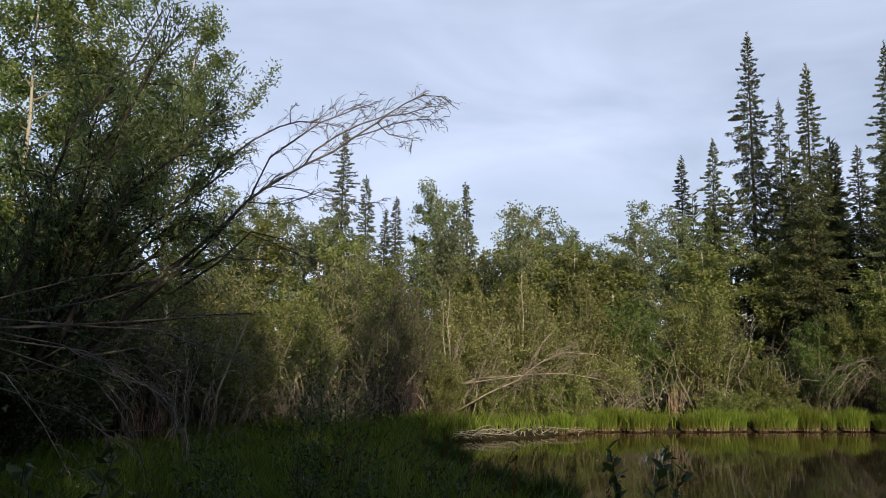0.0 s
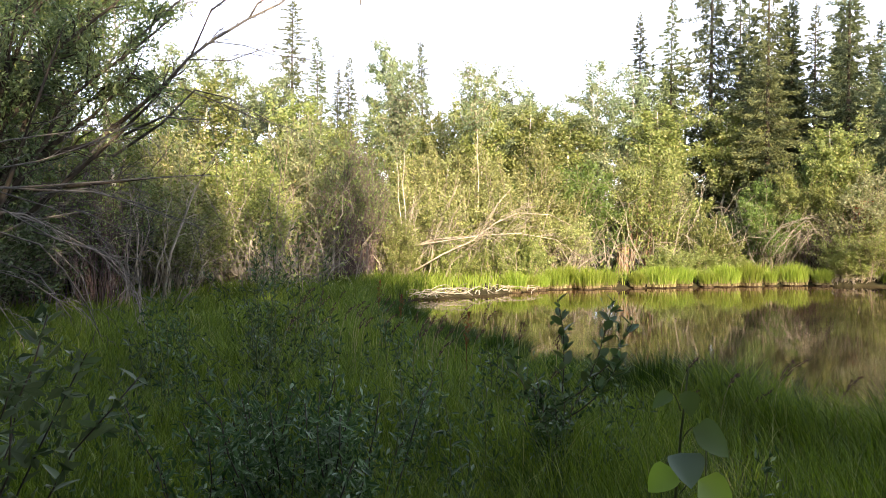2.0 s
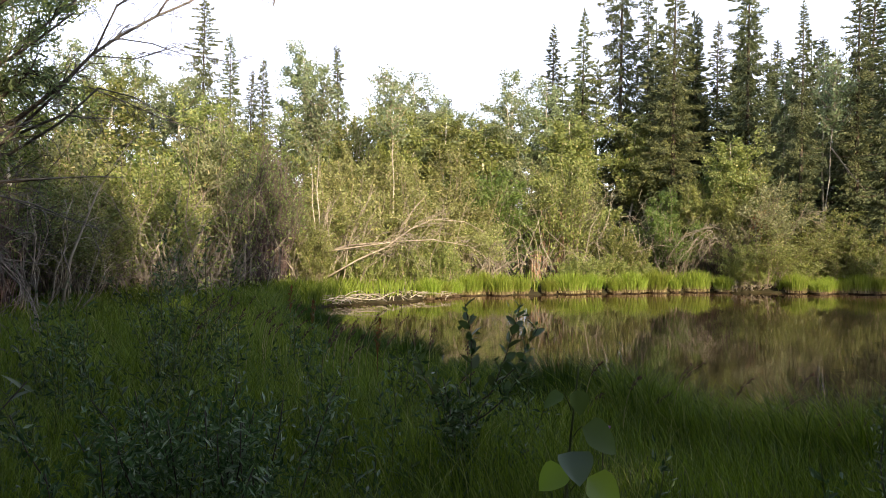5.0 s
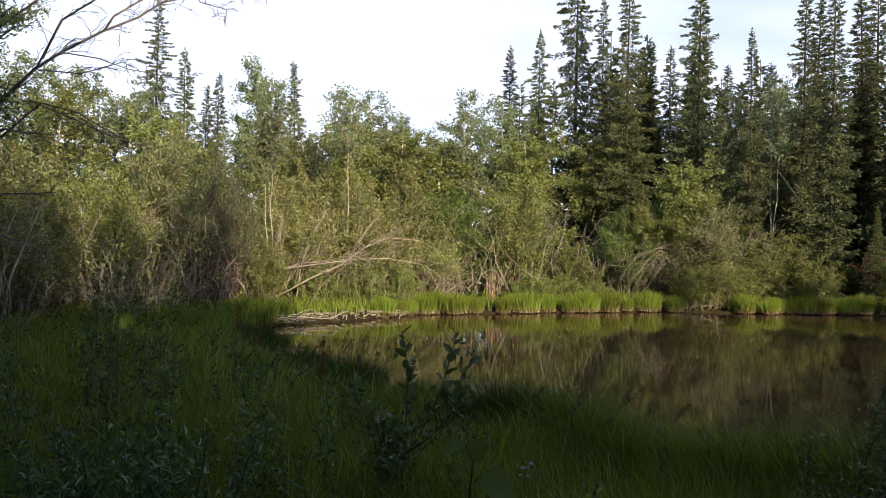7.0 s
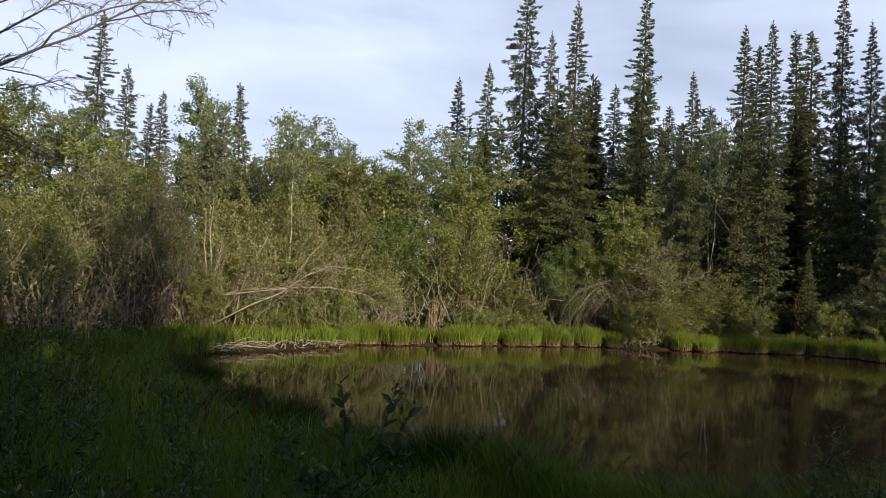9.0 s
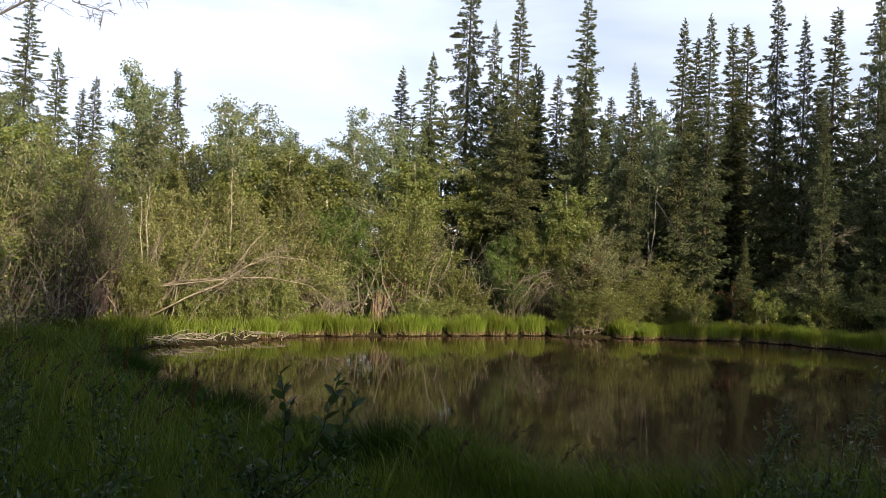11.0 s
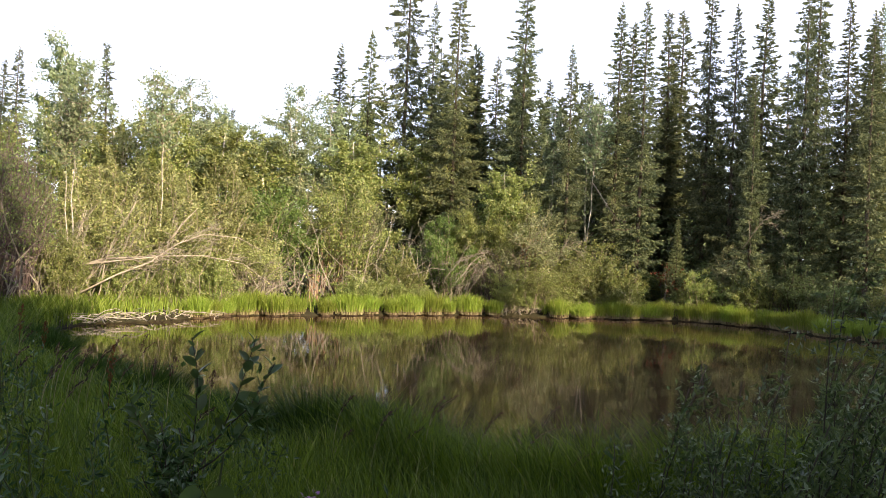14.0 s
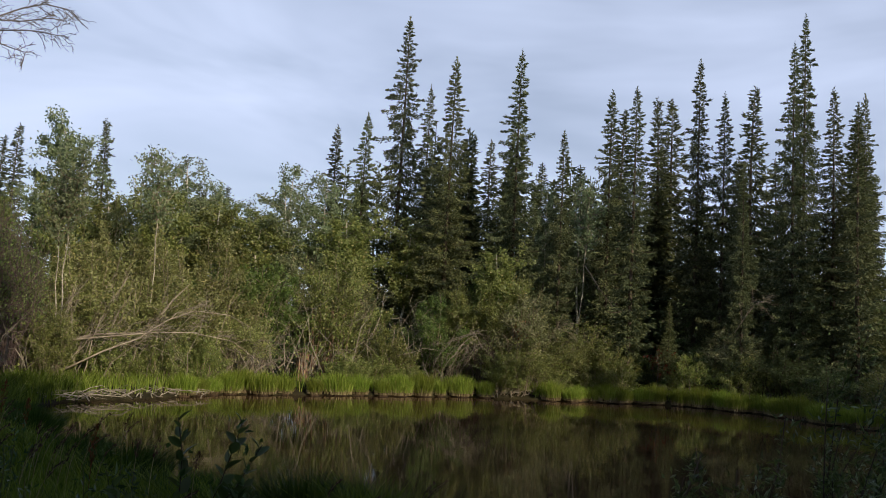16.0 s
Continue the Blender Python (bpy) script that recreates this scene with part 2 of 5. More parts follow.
# ---- mesh helpers ----


class Soup:
    """Triangles gathered as arrays, then made into one mesh."""

    def __init__(self):
        self.v, self.f, self.n = [], [], 0

    def add(self, verts, faces):
        self.v.append(np.asarray(verts, float).reshape(-1, 3))
        self.f.append(np.asarray(faces, int).reshape(-1, 3) + self.n)
        self.n += len(self.v[-1])
        return self

    def tube(self, points, r0, r1, sides=5, cap=True):
        p = np.asarray(points, float)
        n = len(p)
        d = np.gradient(p, axis=0)
        d /= np.linalg.norm(d, axis=1, keepdims=True) + 1e-9
        ref = np.where(np.abs(d[:, 2:]) > 0.9, [[1.0, 0.0, 0.0]], [[0.0, 0.0, 1.0]])
        a = np.cross(d, ref)
        a /= np.linalg.norm(a, axis=1, keepdims=True) + 1e-9
        b = np.cross(d, a)
        ang = np.arange(sides) * 2 * np.pi / sides
        r = np.linspace(r0, r1, n)[:, None, None]
        ring = p[:, None] + r * (a[:, None] * np.cos(ang)[None, :, None] + b[:, None] * np.sin(ang)[None, :, None])
        i, j = np.meshgrid(np.arange(n - 1), np.arange(sides), indexing="ij")
        q0, q1 = i * sides + j, i * sides + (j + 1) % sides
        faces = np.concatenate([np.stack([q0, q1, q1 + sides], -1).reshape(-1, 3), np.stack([q0, q1 + sides, q0 + sides], -1).reshape(-1, 3)])
        verts = ring.reshape(-1, 3)
        if cap:
            k = np.arange(1, sides - 1)
            top = (n - 1) * sides
            faces = np.concatenate([faces, np.stack([0 * k + top, top + k, top + k + 1], -1), np.stack([0 * k, k + 1, k], -1)])
        return self.add(verts, faces)

    def leaves(self, pos, way, length, width, rng, fold=0.18, up=0.0):
        """Folded diamond leaves: pos and way are N x 3."""
        pos, way = np.asarray(pos, float), np.asarray(way, float)
        n = len(pos)
        if not n:
            return self
        t = way / (np.linalg.norm(way, axis=1, keepdims=True) + 1e-9)
        r = rng.normal(size=(n, 3)) + np.array([0, 0, up])
        b = np.cross(t, r)
        b /= np.linalg.norm(b, axis=1, keepdims=True) + 1e-9
        k = np.cross(b, t)
        le = (np.ones(n) * length)[:, None]
        wi = (np.ones(n) * width)[:, None]
        v = np.stack([pos, pos + t * le * 0.5 + b * wi * 0.5 + k * wi * fold, pos + t * le, pos + t * le * 0.5 - b * wi * 0.5 + k * wi * fold], 1)
        base = np.arange(n)[:, None] * 4
        f = np.concatenate([base + [[0, 1, 2]], base + [[0, 2, 3]]])
        return self.add(v.reshape(-1, 3), f)

    def slivers(self, pos, way, length, width, rng, up=0.0):
        """Far leaves: one triangle each, broad at the foot and pointed."""
        pos, way = np.asarray(pos, float), np.asarray(way, float)
        n = len(pos)
        if not n:
            return self
        t = way / (np.linalg.norm(way, axis=1, keepdims=True) + 1e-9)
        b = np.cross(t, rng.normal(size=(n, 3)) + np.array([0, 0, up]))
        b /= np.linalg.norm(b, axis=1, keepdims=True) + 1e-9
        le, wi = (np.ones(n) * length)[:, None], (np.ones(n) * width)[:, None]
        skew = rng.uniform(0.0, 0.5, n)[:, None]
        v = np.stack([pos + b * wi * 0.5, pos + t * le, pos - b * wi * 0.5 + t * le * skew], 1)
        return self.add(v.reshape(-1, 3), np.arange(3 * n).reshape(-1, 3))

    def blades(self, root, height, lean, width, rng, segs=2):
        """Grass blades that bend over: root N x 3, lean N x 2 (how far the tip goes sideways)."""
        root = np.asarray(root, float)
        n = len(root)
        if not n:
            return self
        h, w = (np.ones(n) * height)[:, None], (np.ones(n) * width)[:, None]
        l3 = np.concatenate([lean, np.zeros((n, 1))], 1)
        a = rng.uniform(0, 2 * np.pi, n)
        side = np.stack([np.cos(a), np.sin(a), 0 * a], 1) * w * 0.5
        rows = []
        for s in range(segs):
            u = s / segs
            c = root + l3 * u**1.9 + np.array([0, 0, 1.0]) * h * (u - 0.22 * u**3)
            rows += [c - side * (1 - 0.5 * u), c + side * (1 - 0.5 * u)]
        rows.append(root + l3 + np.array([0, 0, 1.0]) * h * 0.78)
        v = np.stack(rows, 1)
        m = 2 * segs + 1
        f = []
        for s in range(segs - 1):
            q = 2 * s
            f += [[q, q + 1, q + 3], [q, q + 3, q + 2]]
        f.append([2 * segs - 2, 2 * segs - 1, 2 * segs])
        base = np.arange(n)[:, None, None] * m
        return self.add(v.reshape(-1, 3), (base + np.array(f)[None]).reshape(-1, 3))

    def mesh(self, name, mat, smooth=False):
        v, f = np.concatenate(self.v), np.concatenate(self.f)
        me = bpy.data.meshes.new(name)
        me.vertices.add(len(v))
        me.vertices.foreach_set("co", v.astype(np.float32).ravel())
        me.loops.add(f.size)
        me.loops.foreach_set("vertex_index", f.astype(np.int32).ravel())
        me.polygons.add(len(f))
        me.polygons.foreach_set("loop_start", np.arange(0, f.size, 3, dtype=np.int32))
        me.polygons.foreach_set("use_smooth", np.full(len(f), smooth))
        me.update(calc_edges=True)
        me.validate()
        me.materials.append(mat)
        return me


def part(name, soup, mat, parent, label="", smooth=False):
    ob = new(name, soup.mesh(name, mat, smooth))
    ob.parent = parent
    return tagged(ob, label=label)


def thing(name, label, category, group="", kind=""):
    return tagged(new(name), label, category, group, kind)


def place(x, y, z=0.0, turn=0.0, s=1.0, sz=None, tip=(0.0, 0.0)):
    return pose(x, y, z, tip[0], tip[1], turn) @ Matrix.Diagonal((s, s, sz or s, 1.0))


def bend(p0, p1, sag, rng, n=7, wob=0.03):
    """A crooked line from p0 to p1 that bulges by sag (a vector) in its middle."""
    u = np.linspace(0, 1, n)[:, None]
    p0, p1 = np.asarray(p0, float), np.asarray(p1, float)
    line = p0 + (p1 - p0) * u + np.asarray(sag, float) * (4 * u * (1 - u))
    line[1:-1] += rng.normal(size=(n - 2, 3)) * wob * np.linalg.norm(p1 - p0)
    return line


def along(line, u):
    u = np.asarray(u, float) * (len(line) - 1)
    i = np.clip(u.astype(int), 0, len(line) - 2)
    return line[i] + (line[i + 1] - line[i]) * (u - i)[:, None], line[i + 1] - line[i]


# ---- ground and water ----
POND = [(-1.75, 13.2), (-1.6, 13.9), (-1.4, 14.6), (-1.05, 15.7), (-0.4, 16.2), (0.6, 17.0), (1.2, 17.7), (1.9, 18.25), (3.5, 18.6), (5.0, 19.0),
        (7.2, 19.6), (8.5, 19.75), (9.3, 19.7), (10.0, 19.4), (11.5, 19.3), (13.4, 19.35), (14.7, 18.6), (15.2, 17.3), (15.2, 15.7), (15.7, 14.0),
        (15.6, 11.5), (14.2, 8.0), (11.0, 5.2), (7.0, 3.9), (4.0, 3.7), (2.8, 4.0), (2.1, 4.6), (1.6, 5.5), (1.0, 6.1), (0.3, 7.0), (-0.4, 8.4), (-1.0, 10.2), (-1.4, 12.0)]


def shore_distance(x, y):
    """Metres from the pond's edge: plus on land, minus on the water."""
    p = np.array(POND)
    q = np.roll(p, -1, 0)
    x, y = np.asarray(x, float), np.asarray(y, float)
    best, inside = np.full(x.shape, 1e9), np.zeros(x.shape, bool)
    for (ax, ay), (bx, by) in zip(p, q):
        dx, dy = bx - ax, by - ay
        u = np.clip(((x - ax) * dx + (y - ay) * dy) / (dx * dx + dy * dy), 0, 1)
        best = np.minimum(best, np.hypot(x - ax - u * dx, y - ay - u * dy))
        inside ^= ((ay > y) != (by > y)) & (x < (bx - ax) * (y - ay) / (by - ay + 1e-12) + ax)
    return np.where(inside, -best, best)


def ground_height(x, y):
    x, y = np.asarray(x, float), np.asarray(y, float)
    d = shore_distance(x, y)
    bump = 0.05 * np.sin(1.7 * x + 0.6 * y) * np.sin(1.3 * y - 0.5 * x) + 0.03 * np.sin(4.1 * x) * np.sin(3.7 * y + 1.0)
    land = 0.05 + 0.13 * np.clip(d / 0.5, 0, 1) + 0.004 * np.clip(d - 0.5, 0, 25) + bump * np.clip(d, 0, 1)
    return np.where(d > 0, land, np.maximum(-0.8, 0.05 + d * 2.0))


def build_ground():
    far = np.array([32, 40, 55, 80, 130, 250, 500, 1000, 2000], float)
    xs = np.concatenate([-far[::-1] - 0, np.arange(-24, 28.01, 0.3), far])
    ys = np.concatenate([-far[::-1], np.arange(-24, 30.01, 0.3), far[1:]])
    gx, gy = np.meshgrid(xs, ys, indexing="ij")
    gz = ground_height(gx, gy)
    nx, ny = gx.shape
    i, j = np.meshgrid(np.arange(nx - 1), np.arange(ny - 1), indexing="ij")
    a = (i * ny + j).ravel()
    f = np.concatenate([np.stack([a, a + ny, a + ny + 1], 1), np.stack([a, a + ny + 1, a + 1], 1)])
    ob = new("ground", Soup().add(np.stack([gx, gy, gz], -1).reshape(-1, 3), f).mesh("ground", M_SOIL, True))
    tagged(ob, "dark damp mossy soil around the pond", "ground", kind="structure")
    wx, wy = np.meshgrid(np.linspace(-4, 19, 24), np.linspace(2.2, 22, 21), indexing="ij")
    i, j = np.meshgrid(np.arange(23), np.arange(20), indexing="ij")
    k = (i * 21 + j).ravel()
    v = np.stack([wx, wy, 0 * wx], -1).reshape(-1, 3)
    f = np.concatenate([np.stack([k, k + 21, k + 22], 1), np.stack([k, k + 22, k + 1], 1)])
    tagged(new("water", Soup().add(v, f).mesh("water", M_WATER, True)), "still brown pond water mirroring the trees", "water", kind="structure")


build_ground()


# ---- spruces ----
def make_spruce(seed, height, radius, bare=0.06, density=1.0, ragged=0.25, fine=1.0, spire=0.6, mat=None, label="slender dark green spruce with drooping branches"):
    """A spire that widens into a column of hanging boughs; fine: how many small sprays of needles a bough carries."""
    rng = np.random.default_rng(seed)
    tree = thing("spruce_tree", label, "spruce", "spruces round the pond")
    trunk, crown = Soup(), Soup()
    sway = rng.normal(size=2) * 0.005 * height
    zs = np.linspace(0, height, 9)
    axis = np.stack([sway[0] * np.sin(zs / height * 3), sway[1] * np.sin(zs / height * 2.3), zs - 0.05], 1)
    trunk.tube(axis, 0.008 * height + 0.01, 0.006, 7)
    z = bare * height
    side_full = rng.uniform(0.7, 1.2, (60, 5))
    turn = rng.uniform(0, 6.28)
    size = 1.0 / fine**0.5
    while z < height * 0.985:
        u = z / height
        turn += 2.4 + rng.normal() * 0.5
        lump = side_full[int(u * 58), int(turn % 6.2832 / 1.2567)]
        reach = radius * (min(1.0, (1 - u) / spire) ** 0.85 + 0.015) * (0.62 + 0.38 * min(1.0, u / 0.16)) * lump ** (1.3 if u > 0.45 else 0.8)
        le = max(0.06, reach * rng.uniform(1 - ragged * 1.7, 1 + ragged * 0.8))
        out = np.array([math.cos(turn), math.sin(turn), 0.0])
        across = np.array([-out[1], out[0], 0.0])
        c = along(axis, [u])[0][0]
        g = np.linspace(0, 1, 5)
        droop = (0.50 if u < 0.6 else 0.50 - 1.9 * (u - 0.6)) * le
        line = c + out * (le * g)[:, None] + np.array([0, 0, 1.0]) * (-droop * g + 0.6 * max(droop, 0) * g**3)[:, None]
        if u < 0.6 and rng.uniform() < 0.3:
            trunk.tube(line[::2], 0.012, 0.004, 3, False)
        n = max(7, int(le / 0.05 * 9.0 * density * fine))
        t = rng.uniform(0.04, 1.0, n) ** 0.72
        pos, way = along(line, np.minimum(t, 0.999))
        way = way / (np.linalg.norm(way, axis=1, keepdims=True) + 1e-9)
        fan = rng.uniform(-1, 1, n)
        pos = pos + across * (fan * 0.30 * le * (1.05 - t))[:, None]
        pos[:, 2] -= rng.uniform(0, 1, n) ** 1.5 * (0.11 if u < 0.75 else 0.03)
        way = way * 0.8 + across * (fan * 0.8)[:, None] + rng.normal(size=(n, 3)) * 0.30 + np.array([0, 0, -0.35 if u < 0.75 else 0.15])
        crown.slivers(pos, way, rng.uniform(0.075, 0.135, n) * (1.0 - 0.25 * u) * size, rng.uniform(0.034, 0.054, n) * (1.0 - 0.25 * u) * size, rng, up=0.9)
        z += (0.028 + 0.008 * rng.uniform()) * (1.0 - 0.3 * u)
    # the leader
    tip = axis[-1]
    n = 30
    crown.leaves(tip - np.array([0, 0, 1.0]) * rng.uniform(0, 0.55, n)[:, None], rng.normal(size=(n, 3)) * 0.5 + np.array([0, 0, 0.9]), 0.09, 0.032, rng, 0.4)
    part("trunk", trunk, M_SPRUCE_BARK, tree, "grey-brown scaly bark", True)
    part("crown", crown, mat or M_SPRUCE, tree)
    return tree


# kinds of spruce: name -> prototype of a nominal height
THIN = "thin ragged black spruce with short branches"
SPRUCES = {
    "full": (make_spruce(11, 10.0, 1.00, ragged=0.30), 10.0),
    "dense": (make_spruce(17, 10.0, 1.05, bare=0.03, ragged=0.24, spire=0.68, mat=M_SPRUCE_PALE, label="dense sunlit green spruce with boughs down to the ground"), 10.0),
    "broad": (make_spruce(12, 10.0, 1.10, ragged=0.42, spire=0.75, label="tall ragged spruce with uneven layered boughs"), 10.0),
    "column": (make_spruce(16, 9.0, 0.60, bare=0.14, ragged=0.34, spire=0.45, density=1.0, label="narrow columnar spruce with short hanging boughs"), 9.0),
    "thin": (make_spruce(13, 9.0, 0.62, bare=0.16, ragged=0.36, fine=0.6, spire=0.6, label=THIN), 9.0),
    "open": (make_spruce(15, 9.0, 1.50, bare=0.12, density=0.95, ragged=0.42, spire=0.95, mat=M_SPRUCE_PALE, label="open-crowned spruce with long level branches and visible trunk"), 9.0),
    "light": (make_spruce(14, 8.0, 0.85, bare=0.1, ragged=0.3, mat=M_SPRUCE_PALE, label="young open-crowned spruce with paler needles"), 8.0),
}
SPRUCE_USED = set()


def plant_spruce(kind, x, y, top, wide=1.0, turn=0.0, base=None):
    proto, nominal = SPRUCES[kind]
    z = float(ground_height(x, y)) if base is None else base
    s = (top - z) / nominal
    m = place(x, y, z, turn, s * wide, s)
    if kind in SPRUCE_USED:
        return copy_thing(proto, m)
    SPRUCE_USED.add(kind)
    LATE.append((proto, m))
    return proto


LATE = []  # prototypes, set in their places once all copies stand
FAR_SPRUCES = [
    ("open", -4.9, 22.0, 8.1, 1.0), ("light", -5.0, 25.6, 7.6, 1.1), ("thin", -4.85, 29.1, 7.2, 1.2), ("thin", -4.40, 29.3, 7.65, 1.3), ("thin", -1.88, 28.0, 7.9, 1.2),
    ("thin", 1.50, 38.2, 7.9, 1.6), ("thin", 2.0, 40.5, 8.0, 1.3), ("thin", 2.84, 37.5, 7.75, 1.6),
    ("column", 5.54, 26.83, 8.5, 1.15), ("light", 6.14, 25.16, 8.6, 1.0), ("broad", 7.21, 24.89, 12.0, 0.95), ("full", 8.82, 27.01, 10.5, 0.85), ("dense", 8.31, 22.96, 10.15, 1.0),
    ("thin", 9.70, 24.58, 8.3, 1.3), ("thin", 11.42, 27.12, 8.85, 1.3), ("full", 10.40, 22.66, 10.7, 0.9), ("thin", 13.44, 27.31, 8.35, 1.3), ("column", 10.94, 20.73, 7.7, 1.0),
    ("thin", 15.3, 27.47, 8.5, 1.3), ("column", 13.43, 22.2, 9.75, 1.0), ("thin", 14.55, 23.28, 9.6, 1.2), ("column", 12.96, 20.14, 9.2, 1.0), ("thin", 16.52, 24.38, 10.55, 1.1),
    ("thin", 17.13, 24.57, 10.7, 1.2), ("broad", 16.21, 21.53, 11.05, 0.85), ("full", 16.5, 20.68, 9.75, 0.9), ("thin", 19.33, 23.53, 8.5, 1.2), ("column", 15.6, 18.6, 7.0, 0.9),
    ("thin", 19.27, 22.28, 10.9, 1.15), ("thin", 21.04, 23.38, 8.7, 1.3), ("full", 17.39, 18.59, 10.85, 0.75), ("broad", 17.92, 18.78, 11.9, 0.75), ("column", 18.81, 18.6, 9.7, 1.0),
    ("column", 17.9, 16.8, 8.65, 1.0), ("dense", 18.9, 17.5, 9.2, 0.8), ("thin", 20.6, 19.3, 9.3, 1.3), ("thin", 20.4, 18.7, 8.0, 1.3),
]
for n, (kind, x, y, top, wide) in enumerate(FAR_SPRUCES):
    plant_spruce(kind, x, y, top, wide * (1.15 if x > 12 and kind == "thin" else 1.0), turn=(n * 97) % 360)


# ---- willow clumps and aspens ----
def make_shrub(seed, height, spread, stems, leaves, mat, bark, leaf=(0.072, 0.040), low=0.12, name="willow_shrub", label="", group="willow shrubs round the pond", lean=(0, 0), twigs=3, thick=0.016):
    rng = np.random.default_rng(seed)
    bush = thing(name, label, "shrub", group)
    wood, green = Soup(), Soup()
    lines = []
    for _ in range(stems):
        a, r = rng.uniform(0, 6.28), rng.uniform(0, 1) ** 0.5
        foot = np.array([math.cos(a), math.sin(a), 0]) * r * spread * 0.3
        h = height * rng.uniform(0.6, 1.0) * (1 - 0.35 * r**2)
        tip = np.array([math.cos(a) * r * spread + lean[0], math.sin(a) * r * spread + lean[1], h])
        line = bend(foot - [0, 0, 0.05], tip, (0, 0, 0.06 * h), rng, 6, 0.025)
        wood.tube(line, thick * rng.uniform(0.7, 1.4), 0.004, 4, False)
        lines.append((line, 1.0))
        for _ in range(twigs):
            u = rng.uniform(max(0.25, low), 0.9)
            p, d = along(line, [u])
            a2 = rng.uniform(0, 6.28)
            le = rng.uniform(0.25, 0.6) * (1.1 - u) * height * 0.55 + 0.15
            q = p[0] + np.array([math.cos(a2), math.sin(a2), rng.uniform(0.1, 0.9)]) * le
            tw = bend(p[0], q, (0, 0, 0.03), rng, 3, 0.04)
            wood.tube(tw, 0.006, 0.003, 3, False)
            lines.append((tw, 0.7))
    total = sum(w for _, w in lines)
    for line, w in lines:
        n = int(leaves * w / total)
        lo = low if w == 1.0 else 0.1
        t = lo + (1 - lo) * rng.uniform(0, 1, n) ** 0.75
        pos, way = along(line, np.clip(t, 0, 0.999))
        way = way / (np.linalg.norm(way, axis=1, keepdims=True) + 1e-9)
        pos = pos + rng.normal(size=(n, 3)) * 0.055 * (height / 3) ** 0.5
        way = way * 0.7 + rng.normal(size=(n, 3)) * 0.65
        green.slivers(pos, way, rng.uniform(0.7, 1.25, n) * leaf[0], rng.uniform(0.8, 1.2, n) * leaf[1], rng, up=0.8)
    part("wood", wood, bark, bush, "thin brown stems", True)
    part("foliage", green, mat, bush)
    return bush


def make_aspen(seed, height, spread, leaves, mat, bark, bare=0.4, name="aspen_tree", label="", girth=1.0, leaf=1.0):
    rng = np.random.default_rng(seed)
    tree = thing(name, label, "tree", "aspens and birches on the bank")
    wood, limbs, green = Soup(), Soup(), Soup()
    axis = bend((0, 0, -0.05), (rng.normal() * 0.2, rng.normal() * 0.2, height), (rng.normal() * 0.08, 0, 0), rng, 9, 0.008)
    wood.tube(axis, (0.009 * height + 0.01) * girth, 0.012 * girth, 8)
    ends = []
    for k in range(26):
        u = bare + (0.98 - bare) * k / 25
        p, _ = along(axis, [min(u, 0.99)])
        a = k * 2.4 + rng.normal() * 0.3
        le = spread * (0.32 + 0.85 * math.sin(math.pi * min(1.0, (u - bare) / (1 - bare) * 0.84 + 0.14))) * rng.uniform(0.5, 1.2)
        q = p[0] + np.array([math.cos(a) * le, math.sin(a) * le, le * rng.uniform(0.2, 1.0)])
        line = bend(p[0], q, (0, 0, -0.05 * le), rng, 5, 0.05)
        limbs.tube(line, 0.016, 0.004, 4, False)
        ends.append((line, le))
        for _ in range(3):
            pp, _ = along(line, [rng.uniform(0.35, 0.95)])
            qq = pp[0] + rng.normal(size=3) * 0.3 * le + [0, 0, 0.1]
            tw = bend(pp[0], qq, (0, 0, 0), rng, 4, 0.05)
            limbs.tube(tw, 0.006, 0.003, 3, False)
            ends.append((tw, 0.5 * le))
    total = sum(w for _, w in ends)
    for line, w in ends:
        n = int(leaves * w / total)
        pos, way = along(line, rng.uniform(0.2, 0.999, n))
        pos = pos + rng.normal(size=(n, 3)) * 0.07
        green.slivers(pos, rng.normal(size=(n, 3)) + [0, 0, -0.3], rng.uniform(0.06, 0.09, n) * leaf, rng.uniform(0.05, 0.075, n) * leaf, rng)
    part("trunk", wood, bark, tree, "pale bark with dark scars", True)
    part("limb_wood", limbs, M_WILLOW_BARK, tree, "", True)
    part("crown", green, mat, tree)
    return tree


